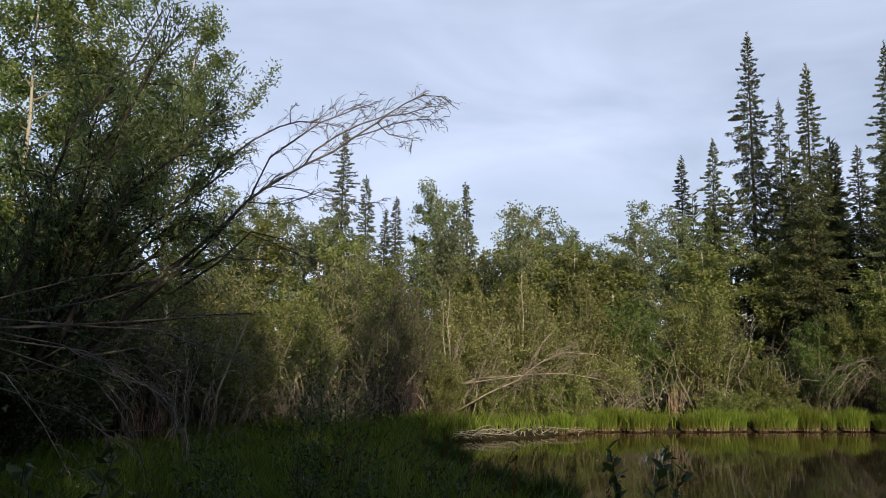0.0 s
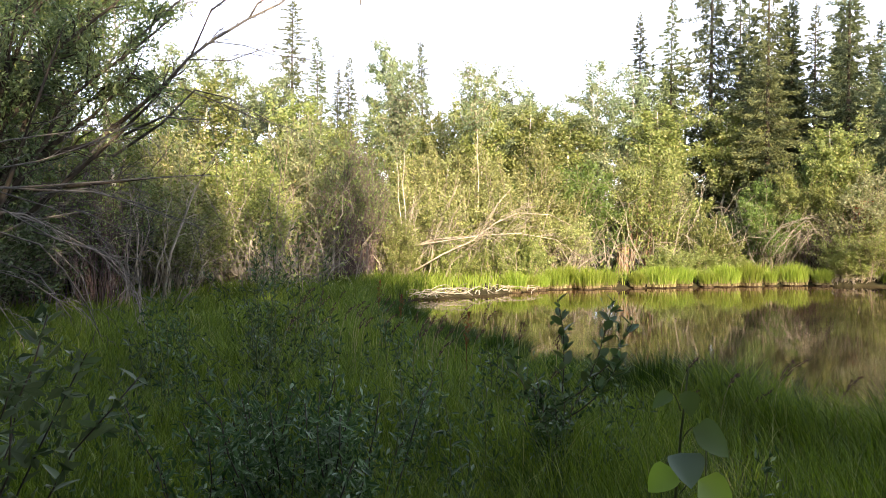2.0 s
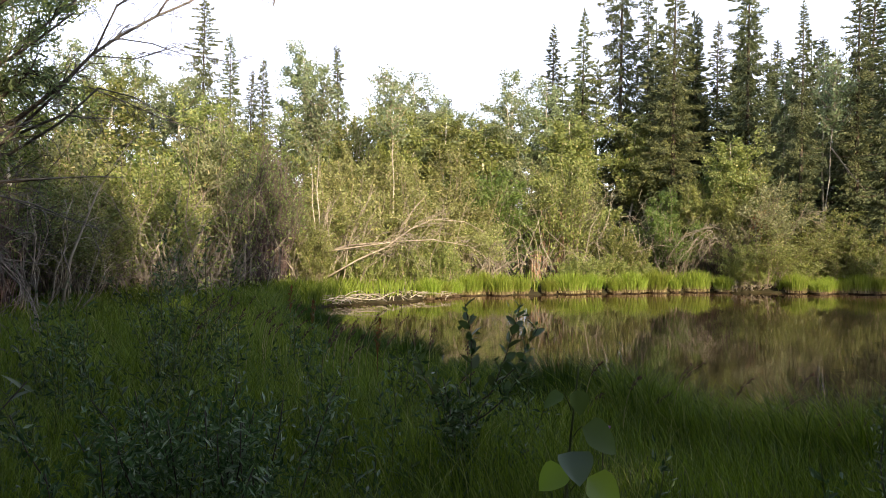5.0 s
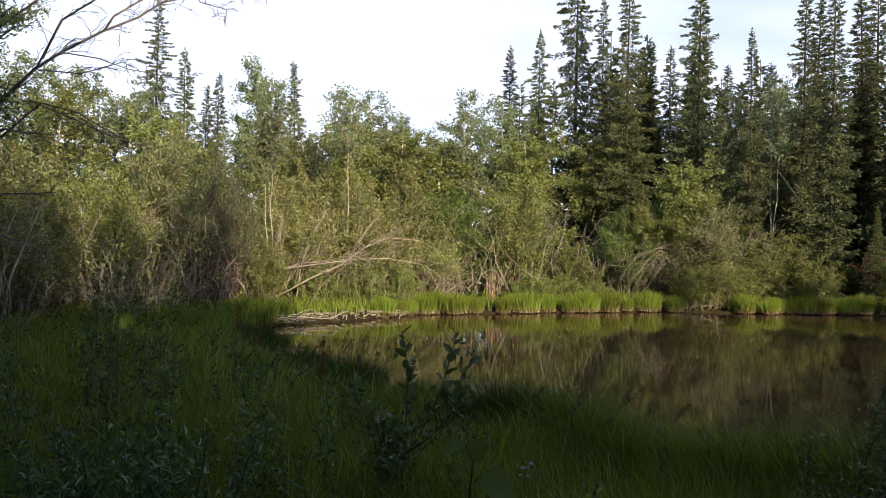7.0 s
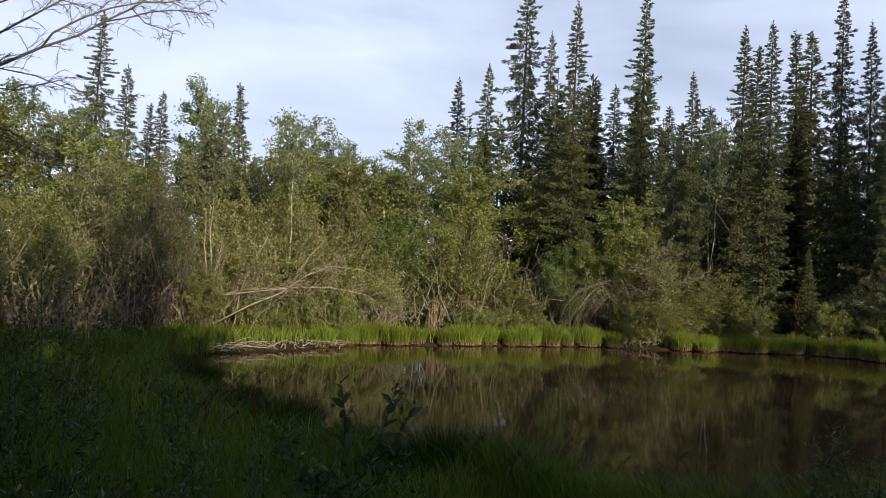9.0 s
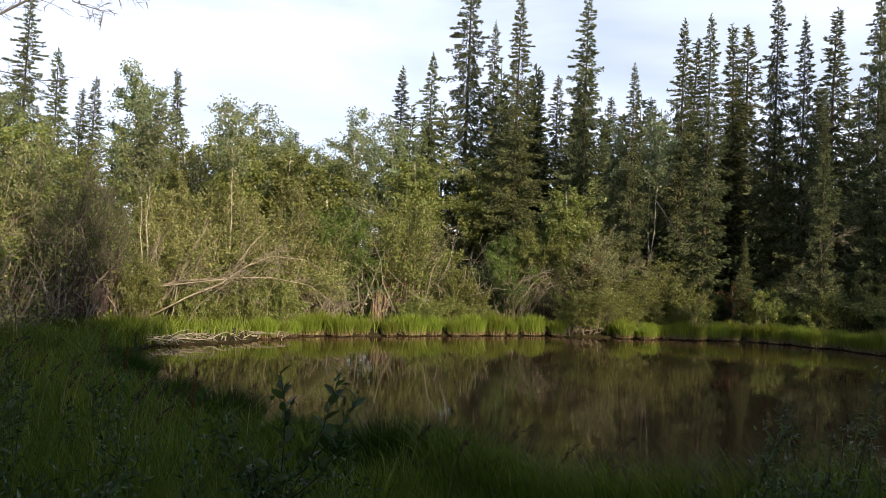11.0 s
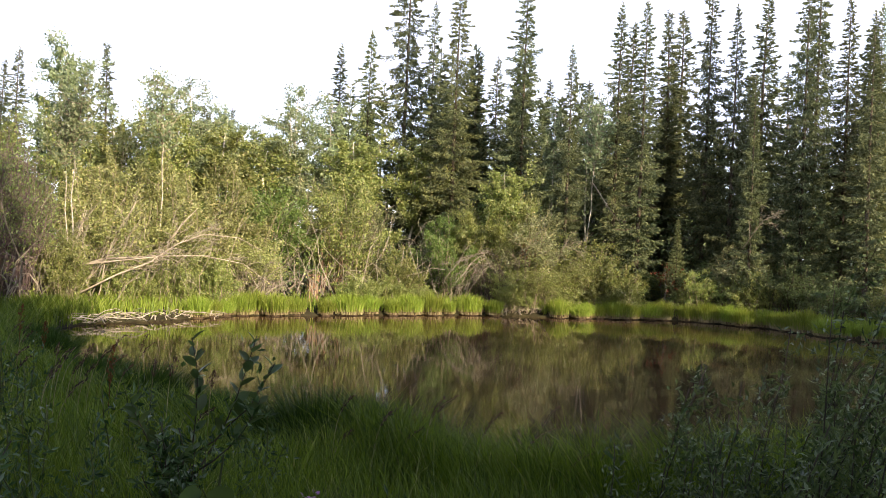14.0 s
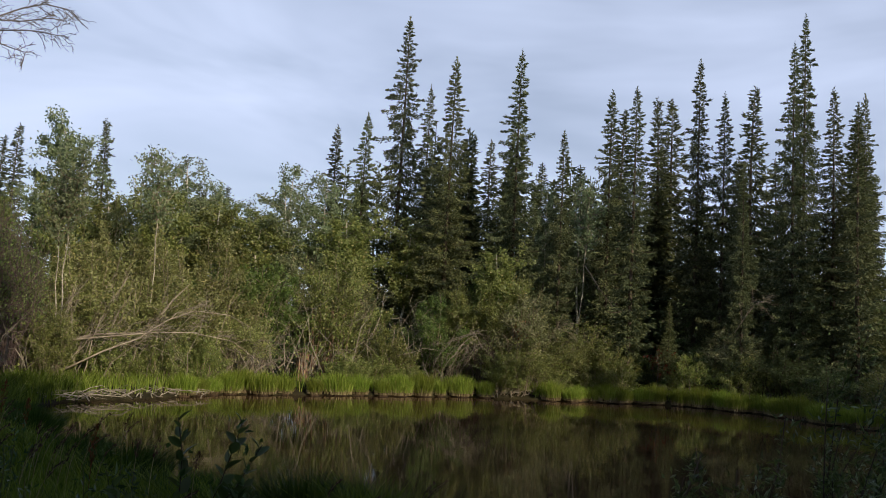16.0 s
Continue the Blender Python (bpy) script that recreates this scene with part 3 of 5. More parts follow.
SHRUBS = {
    "round": make_shrub(21, 3.4, 1.45, 26, 15000, M_WILLOW, M_WILLOW_BARK, label="dense yellow-green willow shrub on the bank"),
    "tall": make_shrub(22, 4.6, 1.35, 26, 16000, M_WILLOW, M_WILLOW_BARK, low=0.34, label="tall yellow-green willow with bare lower stems"),
    "low": make_shrub(23, 1.5, 0.9, 20, 6000, M_WILLOW, M_WILLOW_BARK, leaf=(0.065, 0.036), label="low bright green shrub at the water's edge"),
    "twiggy": make_shrub(24, 3.3, 1.3, 40, 11000, M_WILLOW, M_WILLOW_BARK, low=0.3, twigs=6, thick=0.009, label="twiggy willow clump, grey-brown bare stems, sparse leaves"),
    "pale": make_shrub(29, 3.5, 1.35, 32, 13000, M_WILLOW_PALE, M_WILLOW_BARK, low=0.3, twigs=5, thick=0.013, label="pale yellowish willow with many tan stems showing"),
    "fresh": make_shrub(27, 3.6, 1.3, 24, 13500, M_FRESH, M_WILLOW_BARK, low=0.2, label="fresh green leafy shrub among paler willows"),
    "sage": make_shrub(28, 3.8, 1.3, 30, 11500, M_SAGE, M_WILLOW_BARK, low=0.36, twigs=4, label="grey-green willow with pale stems showing through"),
    "bare": make_shrub(26, 3.6, 0.85, 46, 2400, M_WILLOW_MID, M_PURPLE_TWIG, leaf=(0.055, 0.03), low=0.45, twigs=5, thick=0.008, label="bushy clump of bare purplish-brown twigs, few leaves"),
    "dark": make_shrub(25, 3.0, 1.35, 22, 10000, M_WILLOW_DARK, M_DARK_BARK, label="dark green willow shrub beneath spruces, shade painted into its leaves"),
}
SHRUB_USED = set()


def plant_shrub(kind, x, y, s=1.0, sz=None, turn=0.0, tip=(0, 0)):
    proto = SHRUBS[kind]
    m = place(x, y, float(ground_height(x, y)), turn, s, sz, tip)
    if kind in SHRUB_USED:
        return copy_thing(proto, m)
    SHRUB_USED.add(kind)
    LATE.append((proto, m))
    return proto


SHRUB_ROWS = [
    # the left bank, from the meadow's edge inwards
    ("twiggy", -5.9, 14.6, 1.05, 1.0), ("round", -7.6, 15.0, 1.1, 1.15), ("sage", -6.6, 16.6, 1.0, 1.0), ("round", -4.8, 16.2, 1.0, 1.0), ("twiggy", -4.2, 15.6, 0.9, 0.85), ("fresh", -4.9, 17.9, 1.0, 0.98),
    ("sage", -3.6, 17.2, 0.95, 1.05), ("bare", -2.6, 16.2, 0.7, 1.0), ("bare", -2.2, 16.4, 0.62, 0.98), ("bare", -2.4, 16.9, 0.75, 1.02), ("bare", -1.95, 16.9, 0.5, 0.85), ("bare", -5.4, 14.2, 0.8, 0.7), ("twiggy", -7.0, 13.9, 0.9, 0.8), ("tall", -3.4, 19.4, 1.0, 0.95), ("round", -8.8, 17.0, 1.2, 1.25), ("tall", -8.3, 19.2, 1.1, 1.1),
    ("low", -1.3, 17.9, 1.0, 0.8), ("twiggy", -1.45, 16.8, 0.5, 0.55), ("pale", -1.7, 19.3, 1.0, 0.95), ("pale", -0.8, 18.4, 0.95, 0.85), ("pale", -0.6, 20.2, 1.0, 1.2), ("pale", 0.3, 19.1, 0.95, 0.85), ("fresh", 0.7, 20.8, 0.95, 0.85),
    ("low", 0.9, 19.0, 1.0, 1.2), ("pale", 1.5, 20.0, 1.0, 1.0), ("fresh", 2.6, 20.9, 1.05, 1.0), ("fresh", 2.3, 22.0, 1.0, 0.85), ("pale", 2.2, 19.8, 0.7, 0.6), ("sage", 4.0, 22.2, 1.0, 0.95),
    ("round", 4.7, 21.4, 1.05, 1.15), ("sage", 5.4, 22.3, 0.9, 0.85), ("dark", 6.3, 22.6, 0.9, 0.8), ("low", 6.0, 20.6, 0.9, 1.1), ("dark", 7.0, 21.6, 0.7, 0.6), ("fresh", 7.6, 20.9, 0.75, 0.85),
    ("tall", 8.5, 20.9, 0.7, 0.82), ("tall", 9.0, 21.0, 0.8, 0.95), ("fresh", 9.3, 21.2, 0.8, 1.1), ("sage", 9.6, 20.3, 0.85, 0.85), ("bare", 8.7, 20.3, 0.9, 0.55), ("twiggy", 10.3, 20.9, 0.9, 0.8), ("sage", 10.6, 21.2, 0.8, 0.7), ("twiggy", 9.6, 19.9, 0.75, 0.55),
    ("sage", 11.3, 20.9, 0.8, 0.52), ("twiggy", 11.2, 20.7, 0.8, 0.6), ("twiggy", 11.8, 20.8, 0.9, 0.70), ("dark", 12.2, 21.3, 0.8, 0.5), ("low", 12.6, 20.2, 0.9, 0.95), ("dark", 13.4, 21.0, 0.7, 0.45), ("low", 14.4, 20.2, 0.9, 1.0),
    ("dark", 14.9, 20.4, 1.0, 0.65), ("sage", 15.9, 19.4, 0.9, 0.6), ("low", 15.6, 18.4, 0.9, 0.9), ("dark", 16.4, 18.2, 1.0, 0.7), ("dark", 16.5, 16.6, 0.9, 0.5), ("low", 16.6, 14.6, 0.9, 0.8),
    # green undergrowth behind the sedge
    ("twiggy", 9.15, 19.95, 0.6, 0.42), ("low", 9.35, 19.85, 0.6, 0.5), ("low", 8.95, 19.9, 0.55, 0.5), ("low", 4.9, 19.5, 0.55, 0.5), ("low", 4.9, 19.9, 0.75, 0.6), ("low", 5.6, 20.1, 0.8, 0.6), ("low", 6.4, 20.2, 0.7, 0.45), ("low", 1.0, 18.8, 0.6, 0.5), ("low", 10.6, 20.1, 0.7, 0.6), ("low", 11.6, 19.9, 0.7, 0.5), ("low", -0.2, 17.6, 0.6, 0.5), ("low", 0.5, 17.85, 0.6, 0.8), ("low", -0.5, 17.25, 0.55, 0.8), ("low", 1.3, 18.35, 0.6, 0.75), ("low", -1.5, 16.9, 0.6, 0.9),
]
for n, (kind, x, y, s, sz) in enumerate(SHRUB_ROWS):
    plant_shrub(kind, x, y, s, sz, turn=(n * 137) % 360)

ASPENS = {
    "aspen": make_aspen(31, 6.0, 1.0, 12000, M_ASPEN, M_PALE_BARK, 0.3, label="grey-green aspen with a thin pale trunk"),
    "birch": make_aspen(32, 4.8, 0.75, 7500, M_WILLOW, M_PALE_BARK, 0.42, name="birch_tree", label="young birch with a white trunk and yellow-green leaves"),
    "pole": make_aspen(34, 4.8, 0.5, 1700, M_ASPEN, M_WHITE_BARK, 0.68, name="birch_tree", label="slim birch with a bare white trunk among the willows", girth=0.42),
    "leafy": make_aspen(35, 6.2, 1.15, 24000, M_GREEN, M_PALE_BARK, 0.2, label="sunlit leafy green aspen behind the leaning willow", leaf=0.62, girth=0.6),
    "airy": make_aspen(33, 6.4, 1.15, 7000, M_ASPEN, M_PALE_BARK, 0.4, label="open-crowned aspen with sparse silvery leaves"),
}
ASPEN_USED = set()


def plant_aspen(kind, x, y, top, wide=1.0, turn=0.0):
    proto = ASPENS[kind]
    nominal = {"aspen": 6.3, "birch": 5.1, "airy": 6.7, "pole": 5.0, "leafy": 6.5}[kind]
    z = float(ground_height(x, y))
    s = (top - z) / nominal
    m = place(x, y, z, turn, s * wide, s)
    if kind in ASPEN_USED:
        return copy_thing(proto, m)
    ASPEN_USED.add(kind)
    LATE.append((proto, m))
    return proto


for n, (kind, x, y, top, wide) in enumerate([
    ("aspen", -2.25, 22.4, 6.5, 1.0), ("airy", 0.55, 22.5, 5.95, 1.1), ("aspen", -0.3, 22.8, 5.0, 1.0), ("airy", 4.0, 24.7, 6.6, 1.1), ("airy", 4.9, 24.4, 6.2, 1.0), ("aspen", 2.0, 26.9, 5.9, 1.1),
    ("aspen", 2.9, 27.5, 5.3, 1.1), ("aspen", 1.2, 25.4, 5.2, 1.2), ("pole", -1.25, 17.0, 4.7, 1.0), ("pole", -1.48, 17.2, 4.2, 0.9), ("pole", 0.0, 18.8, 5.2, 0.9), ("pole", 11.9, 21.25, 6.3, 0.8), ("birch", -0.9, 23.2, 4.8, 1.4), ("airy", -6.0, 22.6, 5.6, 1.3), ("birch", 1.4, 22.2, 4.7, 1.3), ("birch", 2.6, 23.4, 4.9, 1.4), ("airy", 3.4, 24.0, 5.6, 1.2), ("birch", 5.6, 23.4, 5.0, 1.3), ("birch", 0.4, 24.4, 5.0, 1.4), ("airy", -7.6, 20.4, 6.2, 1.2), ("birch", 0.1, 20.9, 4.9, 1.0), ("birch", -1.9, 20.8, 4.6, 1.0), ("birch", -3.6, 22.8, 4.4, 1.1),
    ("aspen", -5.2, 20.3, 5.2, 1.2), ("birch", -6.2, 18.4, 4.9, 1.2), ("birch", -4.3, 18.9, 4.6, 1.1), ("aspen", 5.3, 25.6, 5.0, 1.1), ("birch", 9.2, 20.6, 4.1, 1.2), ("airy", 12.95, 23.0, 7.2, 0.6),
    ("airy", 12.4, 24.4, 6.9, 0.55), ("birch", 7.3, 24.0, 5.2, 1.0), ("aspen", 3.6, 26.0, 4.9, 1.2), ("birch", 8.0, 23.6, 4.2, 1.1), ("aspen", 0.9, 28.5, 5.6, 1.2), ("aspen", -7.0, 21.5, 6.0, 1.2),
]):
    plant_aspen(kind, x, y, top, wide, turn=(n * 71) % 360)


# ---- the big leaning willow on the left bank ----
def dead_limb(seed, line, r0, twigs, reach, name, parent, label, mat=M_DEAD_GREY, droop=0.0):
    """A bare limb with forking twigs."""
    rng = np.random.default_rng(seed)
    limb, s = Soup(), Soup()
    line = np.asarray(line, float)
    limb.tube(line, r0, 0.004, 6)
    for _ in range(twigs):
        u = rng.uniform(0.15, 0.97)
        p, d = along(line, [u])
        d = d[0] / (np.linalg.norm(d[0]) + 1e-9)
        way = d * rng.uniform(0.5, 1.2) + rng.normal(size=3) * 0.45 + np.array([0, 0, -droop])
        le = reach * rng.uniform(0.4, 1.0) * (1.1 - 0.5 * u)
        tw = bend(p[0], p[0] + way / np.linalg.norm(way) * le, (0, 0, 0.12 * le), rng, 6, 0.03)
        s.tube(tw, max(0.0035, 0.35 * r0 * (1.1 - u)), 0.002, 4, False)
        for _ in range(4):
            pp, dd = along(tw, [rng.uniform(0.3, 0.95)])
            w2 = dd[0] / (np.linalg.norm(dd[0]) + 1e-9) + rng.normal(size=3) * 0.5 + np.array([0, 0, -droop * 0.7])
            l2 = le * rng.uniform(0.2, 0.5)
            s.tube(bend(pp[0], pp[0] + w2 / np.linalg.norm(w2) * l2, (0, 0, 0.05 * l2), rng, 4, 0.03), 0.0035, 0.0015, 3, False)
    ob = part(name, limb, mat, parent, label, True)
    tagged(part("twig_spray", s, mat, ob, "", True), kind="stuff")
    return ob


def build_big_willow():
    rng = np.random.default_rng(41)
    tree = thing("leaning_willow", "big shaded willow leaning over the meadow, long bare dead limbs", "willow")
    base = np.array([-5.6, 8.6, float(ground_height(-5.6, 8.6))])
    wood, green = Soup(), Soup()
    lines = []
    for tip, r in [((-4.3, 8.9, 5.7), 0.05), ((-3.6, 9.4, 4.7), 0.05), ((-3.9, 8.6, 5.3), 0.045), ((-4.7, 9.6, 5.4), 0.045), ((-3.4, 9.1, 3.8), 0.04), ((-3.9, 9.2, 3.2), 0.035),
                   ((-4.5, 8.0, 4.3), 0.04), ((-4.1, 9.3, 4.4), 0.04), ((-4.6, 8.8, 3.4), 0.04), ((-3.7, 8.9, 4.2), 0.04)]:
        foot = base + np.array([rng.normal() * 0.15, rng.normal() * 0.15, -0.05])
        line = bend(foot, tip, (-0.25, -0.05, 0.35), rng, 9, 0.012)
        wood.tube(line, r, 0.01, 7)
        for _ in range(20):
            u = rng.uniform(0.3, 0.99)
            p, d = along(line, [u])
            way = d[0] / (np.linalg.norm(d[0]) + 1e-9) * 0.5 + rng.normal(size=3) * 0.6 + [0.15, 0, 0.1]
            le = rng.uniform(0.35, 1.0)
            tw = bend(p[0], p[0] + way / np.linalg.norm(way) * le, (0, 0, 0.06), rng, 5, 0.03)
            wood.tube(tw, 0.010, 0.003, 4, False)
            lines.append((tw, le * (0.5 + u)))
    total = sum(w for _, w in lines)
    for line, w in lines:
        n = int(19000 * w / total)
        pos, way = along(line, rng.uniform(0.1, 0.999, n))
        pos = pos + rng.normal(size=(n, 3)) * 0.08
        way = way / (np.linalg.norm(way, axis=1, keepdims=True) + 1e-9) + rng.normal(size=(n, 3)) * 0.6
        green.leaves(pos, way, rng.uniform(0.06, 0.10, n), rng.uniform(0.018, 0.028, n), rng, 0.2)
    part("trunk", wood, M_DARK_BARK, tree, "", True)
    # foliage colour carries the shade of the crown
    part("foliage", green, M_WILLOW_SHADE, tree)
    grey = "bare grey dead limb with fine twigs"
    dead_limb(51, [(-5.1, 9.1, 1.5), (-4.5, 9.4, 2.3), (-3.92, 9.63, 2.96), (-3.74, 9.7, 3.15), (-3.45, 9.81, 3.51), (-3.18, 9.9, 3.74), (-2.77, 10.02, 4.03), (-2.41, 10.11, 4.23), (-2.15, 10.17, 4.44), (-1.86, 10.23, 4.65), (-1.71, 10.25, 4.78), (-1.48, 10.29, 4.94), (-1.25, 10.32, 5.05), (-1.02, 10.34, 5.04), (-0.78, 10.37, 4.86)], 0.024, 54, 0.55, "dead_limb", tree, grey, M_DEAD_GREY, 0.12)
    dead_limb(52, [(-2.77, 10.02, 4.03), (-2.66, 10.02, 4.21), (-2.36, 10.06, 4.43), (-2.07, 10.1, 4.59), (-1.76, 10.13, 4.7), (-1.46, 10.15, 4.74), (-1.15, 10.16, 4.84), (-0.98, 10.15, 4.83)], 0.014, 34, 0.5, "dead_limb", tree, grey, M_DEAD_GREY, 0.02)
    dead_limb(53, [(-3.39, 9.83, 3.63), (-3.21, 9.92, 4.11), (-2.87, 10.06, 4.42), (-2.63, 10.16, 4.64), (-2.38, 10.26, 4.77), (-2.12, 10.35, 4.91), (-1.86, 10.43, 5.0)], 0.016, 30, 0.5, "dead_limb", tree, grey, M_DEAD_GREY, 0.02)
    dead_limb(54, [(-4.07, 9.35, 3.53), (-3.87, 9.4, 3.69), (-3.62, 9.47, 3.96), (-3.32, 9.55, 4.24), (-3.01, 9.62, 4.43), (-2.77, 9.66, 4.51), (-2.44, 9.72, 4.5), (-2.25, 9.74, 4.45)], 0.017, 30, 0.5, "dead_limb", tree, grey, M_DEAD_GREY, 0.02)
    dead_limb(55, [(-2.15, 10.17, 4.44), (-1.86, 10.27, 4.56), (-1.68, 10.34, 4.66), (-1.41, 10.42, 4.74), (-1.22, 10.48, 4.76), (-0.99, 10.55, 4.77)], 0.01, 22, 0.45, "dead_limb", tree, grey, M_DEAD_GREY, 0.12)
    dead_limb(56, [(-1.86, 10.23, 4.65), (-1.7, 10.23, 4.49), (-1.54, 10.23, 4.45), (-1.38, 10.23, 4.42), (-1.4, 10.2, 4.24)], 0.008, 14, 0.35, "dead_limb", tree, grey, M_DEAD_GREY, 0.12)
    dead_limb(57, [(-2.87, 9.63, 4.48), (-2.87, 9.6, 4.63), (-2.78, 9.6, 4.74)], 0.007, 4, 0.2, "dead_limb", tree, grey, M_DEAD_GREY, 0.02)
    dead_limb(58, [(-3.47, 9.69, 3.11), (-3.03, 9.77, 2.94), (-2.63, 9.82, 2.76), (-2.19, 9.85, 2.64)], 0.01, 18, 0.5, "dead_limb", tree, grey, M_DEAD_GREY, 0.12)
    dead_limb(59, [(-3.45, 9.81, 3.49), (-3.01, 9.98, 3.5), (-2.59, 10.14, 3.69), (-2.49, 10.2, 3.66)], 0.009, 16, 0.45, "dead_limb", tree, grey, M_DEAD_GREY, 0.02)
    dead_limb(60, [(-3.18, 9.9, 3.72), (-2.82, 9.98, 3.69), (-2.49, 10.04, 3.59), (-1.97, 10.13, 3.53), (-1.78, 10.14, 3.55)], 0.008, 16, 0.4, "dead_limb", tree, grey, M_DEAD_GREY, 0.02)
    # bare limbs that reach out low over the meadow
    for k, pts in enumerate([
        [(-5.0, 6.4, 1.70), (-3.64, 6.71, 1.79), (-3.30, 6.89, 1.83), (-2.94, 7.05, 1.87), (-2.51, 7.22, 1.91), (-2.28, 7.3, 1.91)],
        [(-5.0, 6.4, 1.85), (-3.64, 6.71, 1.76), (-3.27, 6.91, 1.75), (-2.94, 7.05, 1.66), (-2.69, 7.16, 1.54), (-2.45, 7.2, 1.45)],
        [(-4.9, 6.5, 1.7), (-3.8, 6.8, 1.55), (-3.15, 6.96, 1.17), (-3.03, 7.02, 1.0), (-2.95, 7.05, 0.85), (-2.89, 7.08, 0.55)],
        [(-4.9, 6.3, 1.75), (-3.64, 6.71, 1.3), (-3.48, 6.8, 1.08), (-3.31, 6.88, 0.76), (-3.2, 6.94, 0.42)],
        [(-4.9, 6.5, 1.75), (-3.64, 6.71, 2.0), (-3.42, 6.83, 2.1), (-3.22, 6.93, 2.2), (-2.9, 7.07, 2.4), (-2.7, 7.2, 2.62)],
        [(-4.9, 6.3, 1.8), (-3.9, 6.6, 1.6), (-3.5, 6.7, 1.35), (-3.1, 6.9, 1.2), (-2.8, 7.0, 1.15)],
        [(-4.9, 6.1, 1.6), (-4.2, 6.3, 1.35), (-3.9, 6.4, 0.95), (-3.7, 6.5, 0.55)],
        [(-4.9, 6.6, 1.9), (-4.0, 6.9, 2.2), (-3.5, 7.1, 2.3), (-2.9, 7.3, 2.35)],
        [(-4.9, 6.2, 1.7), (-3.9, 6.5, 1.75), (-3.5, 6.7, 1.6), (-3.2, 6.8, 1.4), (-3.05, 6.85, 1.25)],
        [(-4.9, 6.0, 1.5), (-4.1, 6.3, 1.2), (-3.6, 6.5, 1.0), (-3.3, 6.6, 0.75)],
    ]):
        dead_limb(70 + k, pts, 0.009 if k > 1 else 0.012, 6, 0.7, "dead_limb", tree, "weathered bare limb hanging over the grass", M_GREY_TWIG if k in (2, 6) else M_DEAD_GREY, 0.3)
    # dark limbs inside the crown, rising from the stool
    for k, (pts, r) in enumerate([
        ([(-5.8, 8.8, 1.6), (-5.1, 9.0, 2.19), (-4.26, 9.0, 2.38), (-3.49, 9.05, 3.01), (-3.17, 9.1, 3.39), (-2.92, 9.1, 3.95)], 0.045),
        ([(-5.6, 8.8, 1.7), (-5.1, 9.0, 1.84), (-4.27, 9.0, 1.92), (-3.5, 9.0, 2.0), (-2.93, 9.0, 2.03)], 0.028),
        ([(-5.5, 8.8, 1.65), (-4.84, 8.9, 1.81), (-4.27, 8.9, 1.87), (-3.82, 9.0, 1.69), (-3.31, 9.0, 1.51)], 0.018),
        ([(-5.4, 8.7, 1.5), (-4.71, 9.0, 2.38), (-4.26, 9.0, 2.7), (-3.81, 9.0, 3.14), (-3.62, 9.0, 3.58)], 0.035),
        ([(-5.3, 8.7, 1.2), (-4.46, 9.0, 2.06), (-3.94, 9.0, 2.51), (-3.49, 9.0, 2.95), (-3.17, 9.0, 3.33)], 0.035),
        ([(-4.0, 9.2, 2.5), (-3.49, 9.1, 2.7), (-3.24, 9.0, 2.65), (-2.92, 9.0, 2.65)], 0.018),
        ([(-4.14, 9.2, 2.25), (-3.56, 9.2, 2.63), (-3.17, 9.2, 3.01), (-2.79, 9.2, 2.92), (-2.29, 9.2, 2.64)], 0.018),
        ([(-5.6, 9.0, 1.5), (-5.11, 9.0, 1.3), (-4.72, 9.0, 1.17), (-4.41, 9.0, 0.86), (-4.28, 9.0, 0.41)], 0.014),
        ([(-5.2, 8.7, 1.5), (-4.15, 8.8, 1.18), (-3.83, 8.9, 0.8), (-3.67, 9.0, 0.35)], 0.014),
        ([(-5.4, 8.5, 1.0), (-4.9, 8.4, 1.9), (-4.5, 8.3, 2.8), (-4.2, 8.3, 3.6)], 0.04),
        ([(-5.5, 8.6, 1.0), (-5.2, 8.5, 2.1), (-4.9, 8.4, 3.1), (-4.7, 8.4, 4.2)], 0.04),
        ([(-5.5, 8.4, 1.1), (-4.6, 8.2, 1.5), (-4.0, 8.2, 1.6), (-3.5, 8.3, 1.35)], 0.016),
        ([(-5.5, 8.3, 0.9), (-4.8, 8.0, 1.1), (-4.3, 7.9, 0.95), (-4.0, 7.9, 0.55)], 0.014),
        ([(-5.4, 8.3, 1.3), (-4.7, 8.0, 1.6), (-4.2, 7.9, 1.45), (-3.7, 7.9, 1.0)], 0.014),
    ]):
        dead_limb(90 + k, pts, r, 10, 0.7, "limb", tree, "dark bare limb inside the crown", M_DARK_BARK if r > 0.02 else M_DEAD_GREY, 0.1)
    return tree


build_big_willow()
# leafy trees behind the willow
plant_aspen("leafy", -7.0, 12.4, 8.4, 1.0, 20)
plant_aspen("leafy", -8.0, 12.2, 8.8, 1.0, 130)
plant_aspen("leafy", -6.1, 13.4, 7.7, 0.95, 220)
plant_aspen("leafy", -8.9, 14.2, 8.6, 1.1, 310)
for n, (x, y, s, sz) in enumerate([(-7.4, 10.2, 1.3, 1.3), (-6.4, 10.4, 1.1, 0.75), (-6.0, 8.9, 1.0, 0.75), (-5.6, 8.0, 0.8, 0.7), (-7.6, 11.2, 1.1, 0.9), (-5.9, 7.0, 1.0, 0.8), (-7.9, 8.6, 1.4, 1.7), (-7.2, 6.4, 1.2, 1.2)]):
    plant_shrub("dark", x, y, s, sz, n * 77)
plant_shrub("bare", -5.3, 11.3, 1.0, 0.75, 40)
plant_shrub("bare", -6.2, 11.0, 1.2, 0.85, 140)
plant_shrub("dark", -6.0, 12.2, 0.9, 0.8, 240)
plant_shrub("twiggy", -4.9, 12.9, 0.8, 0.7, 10)
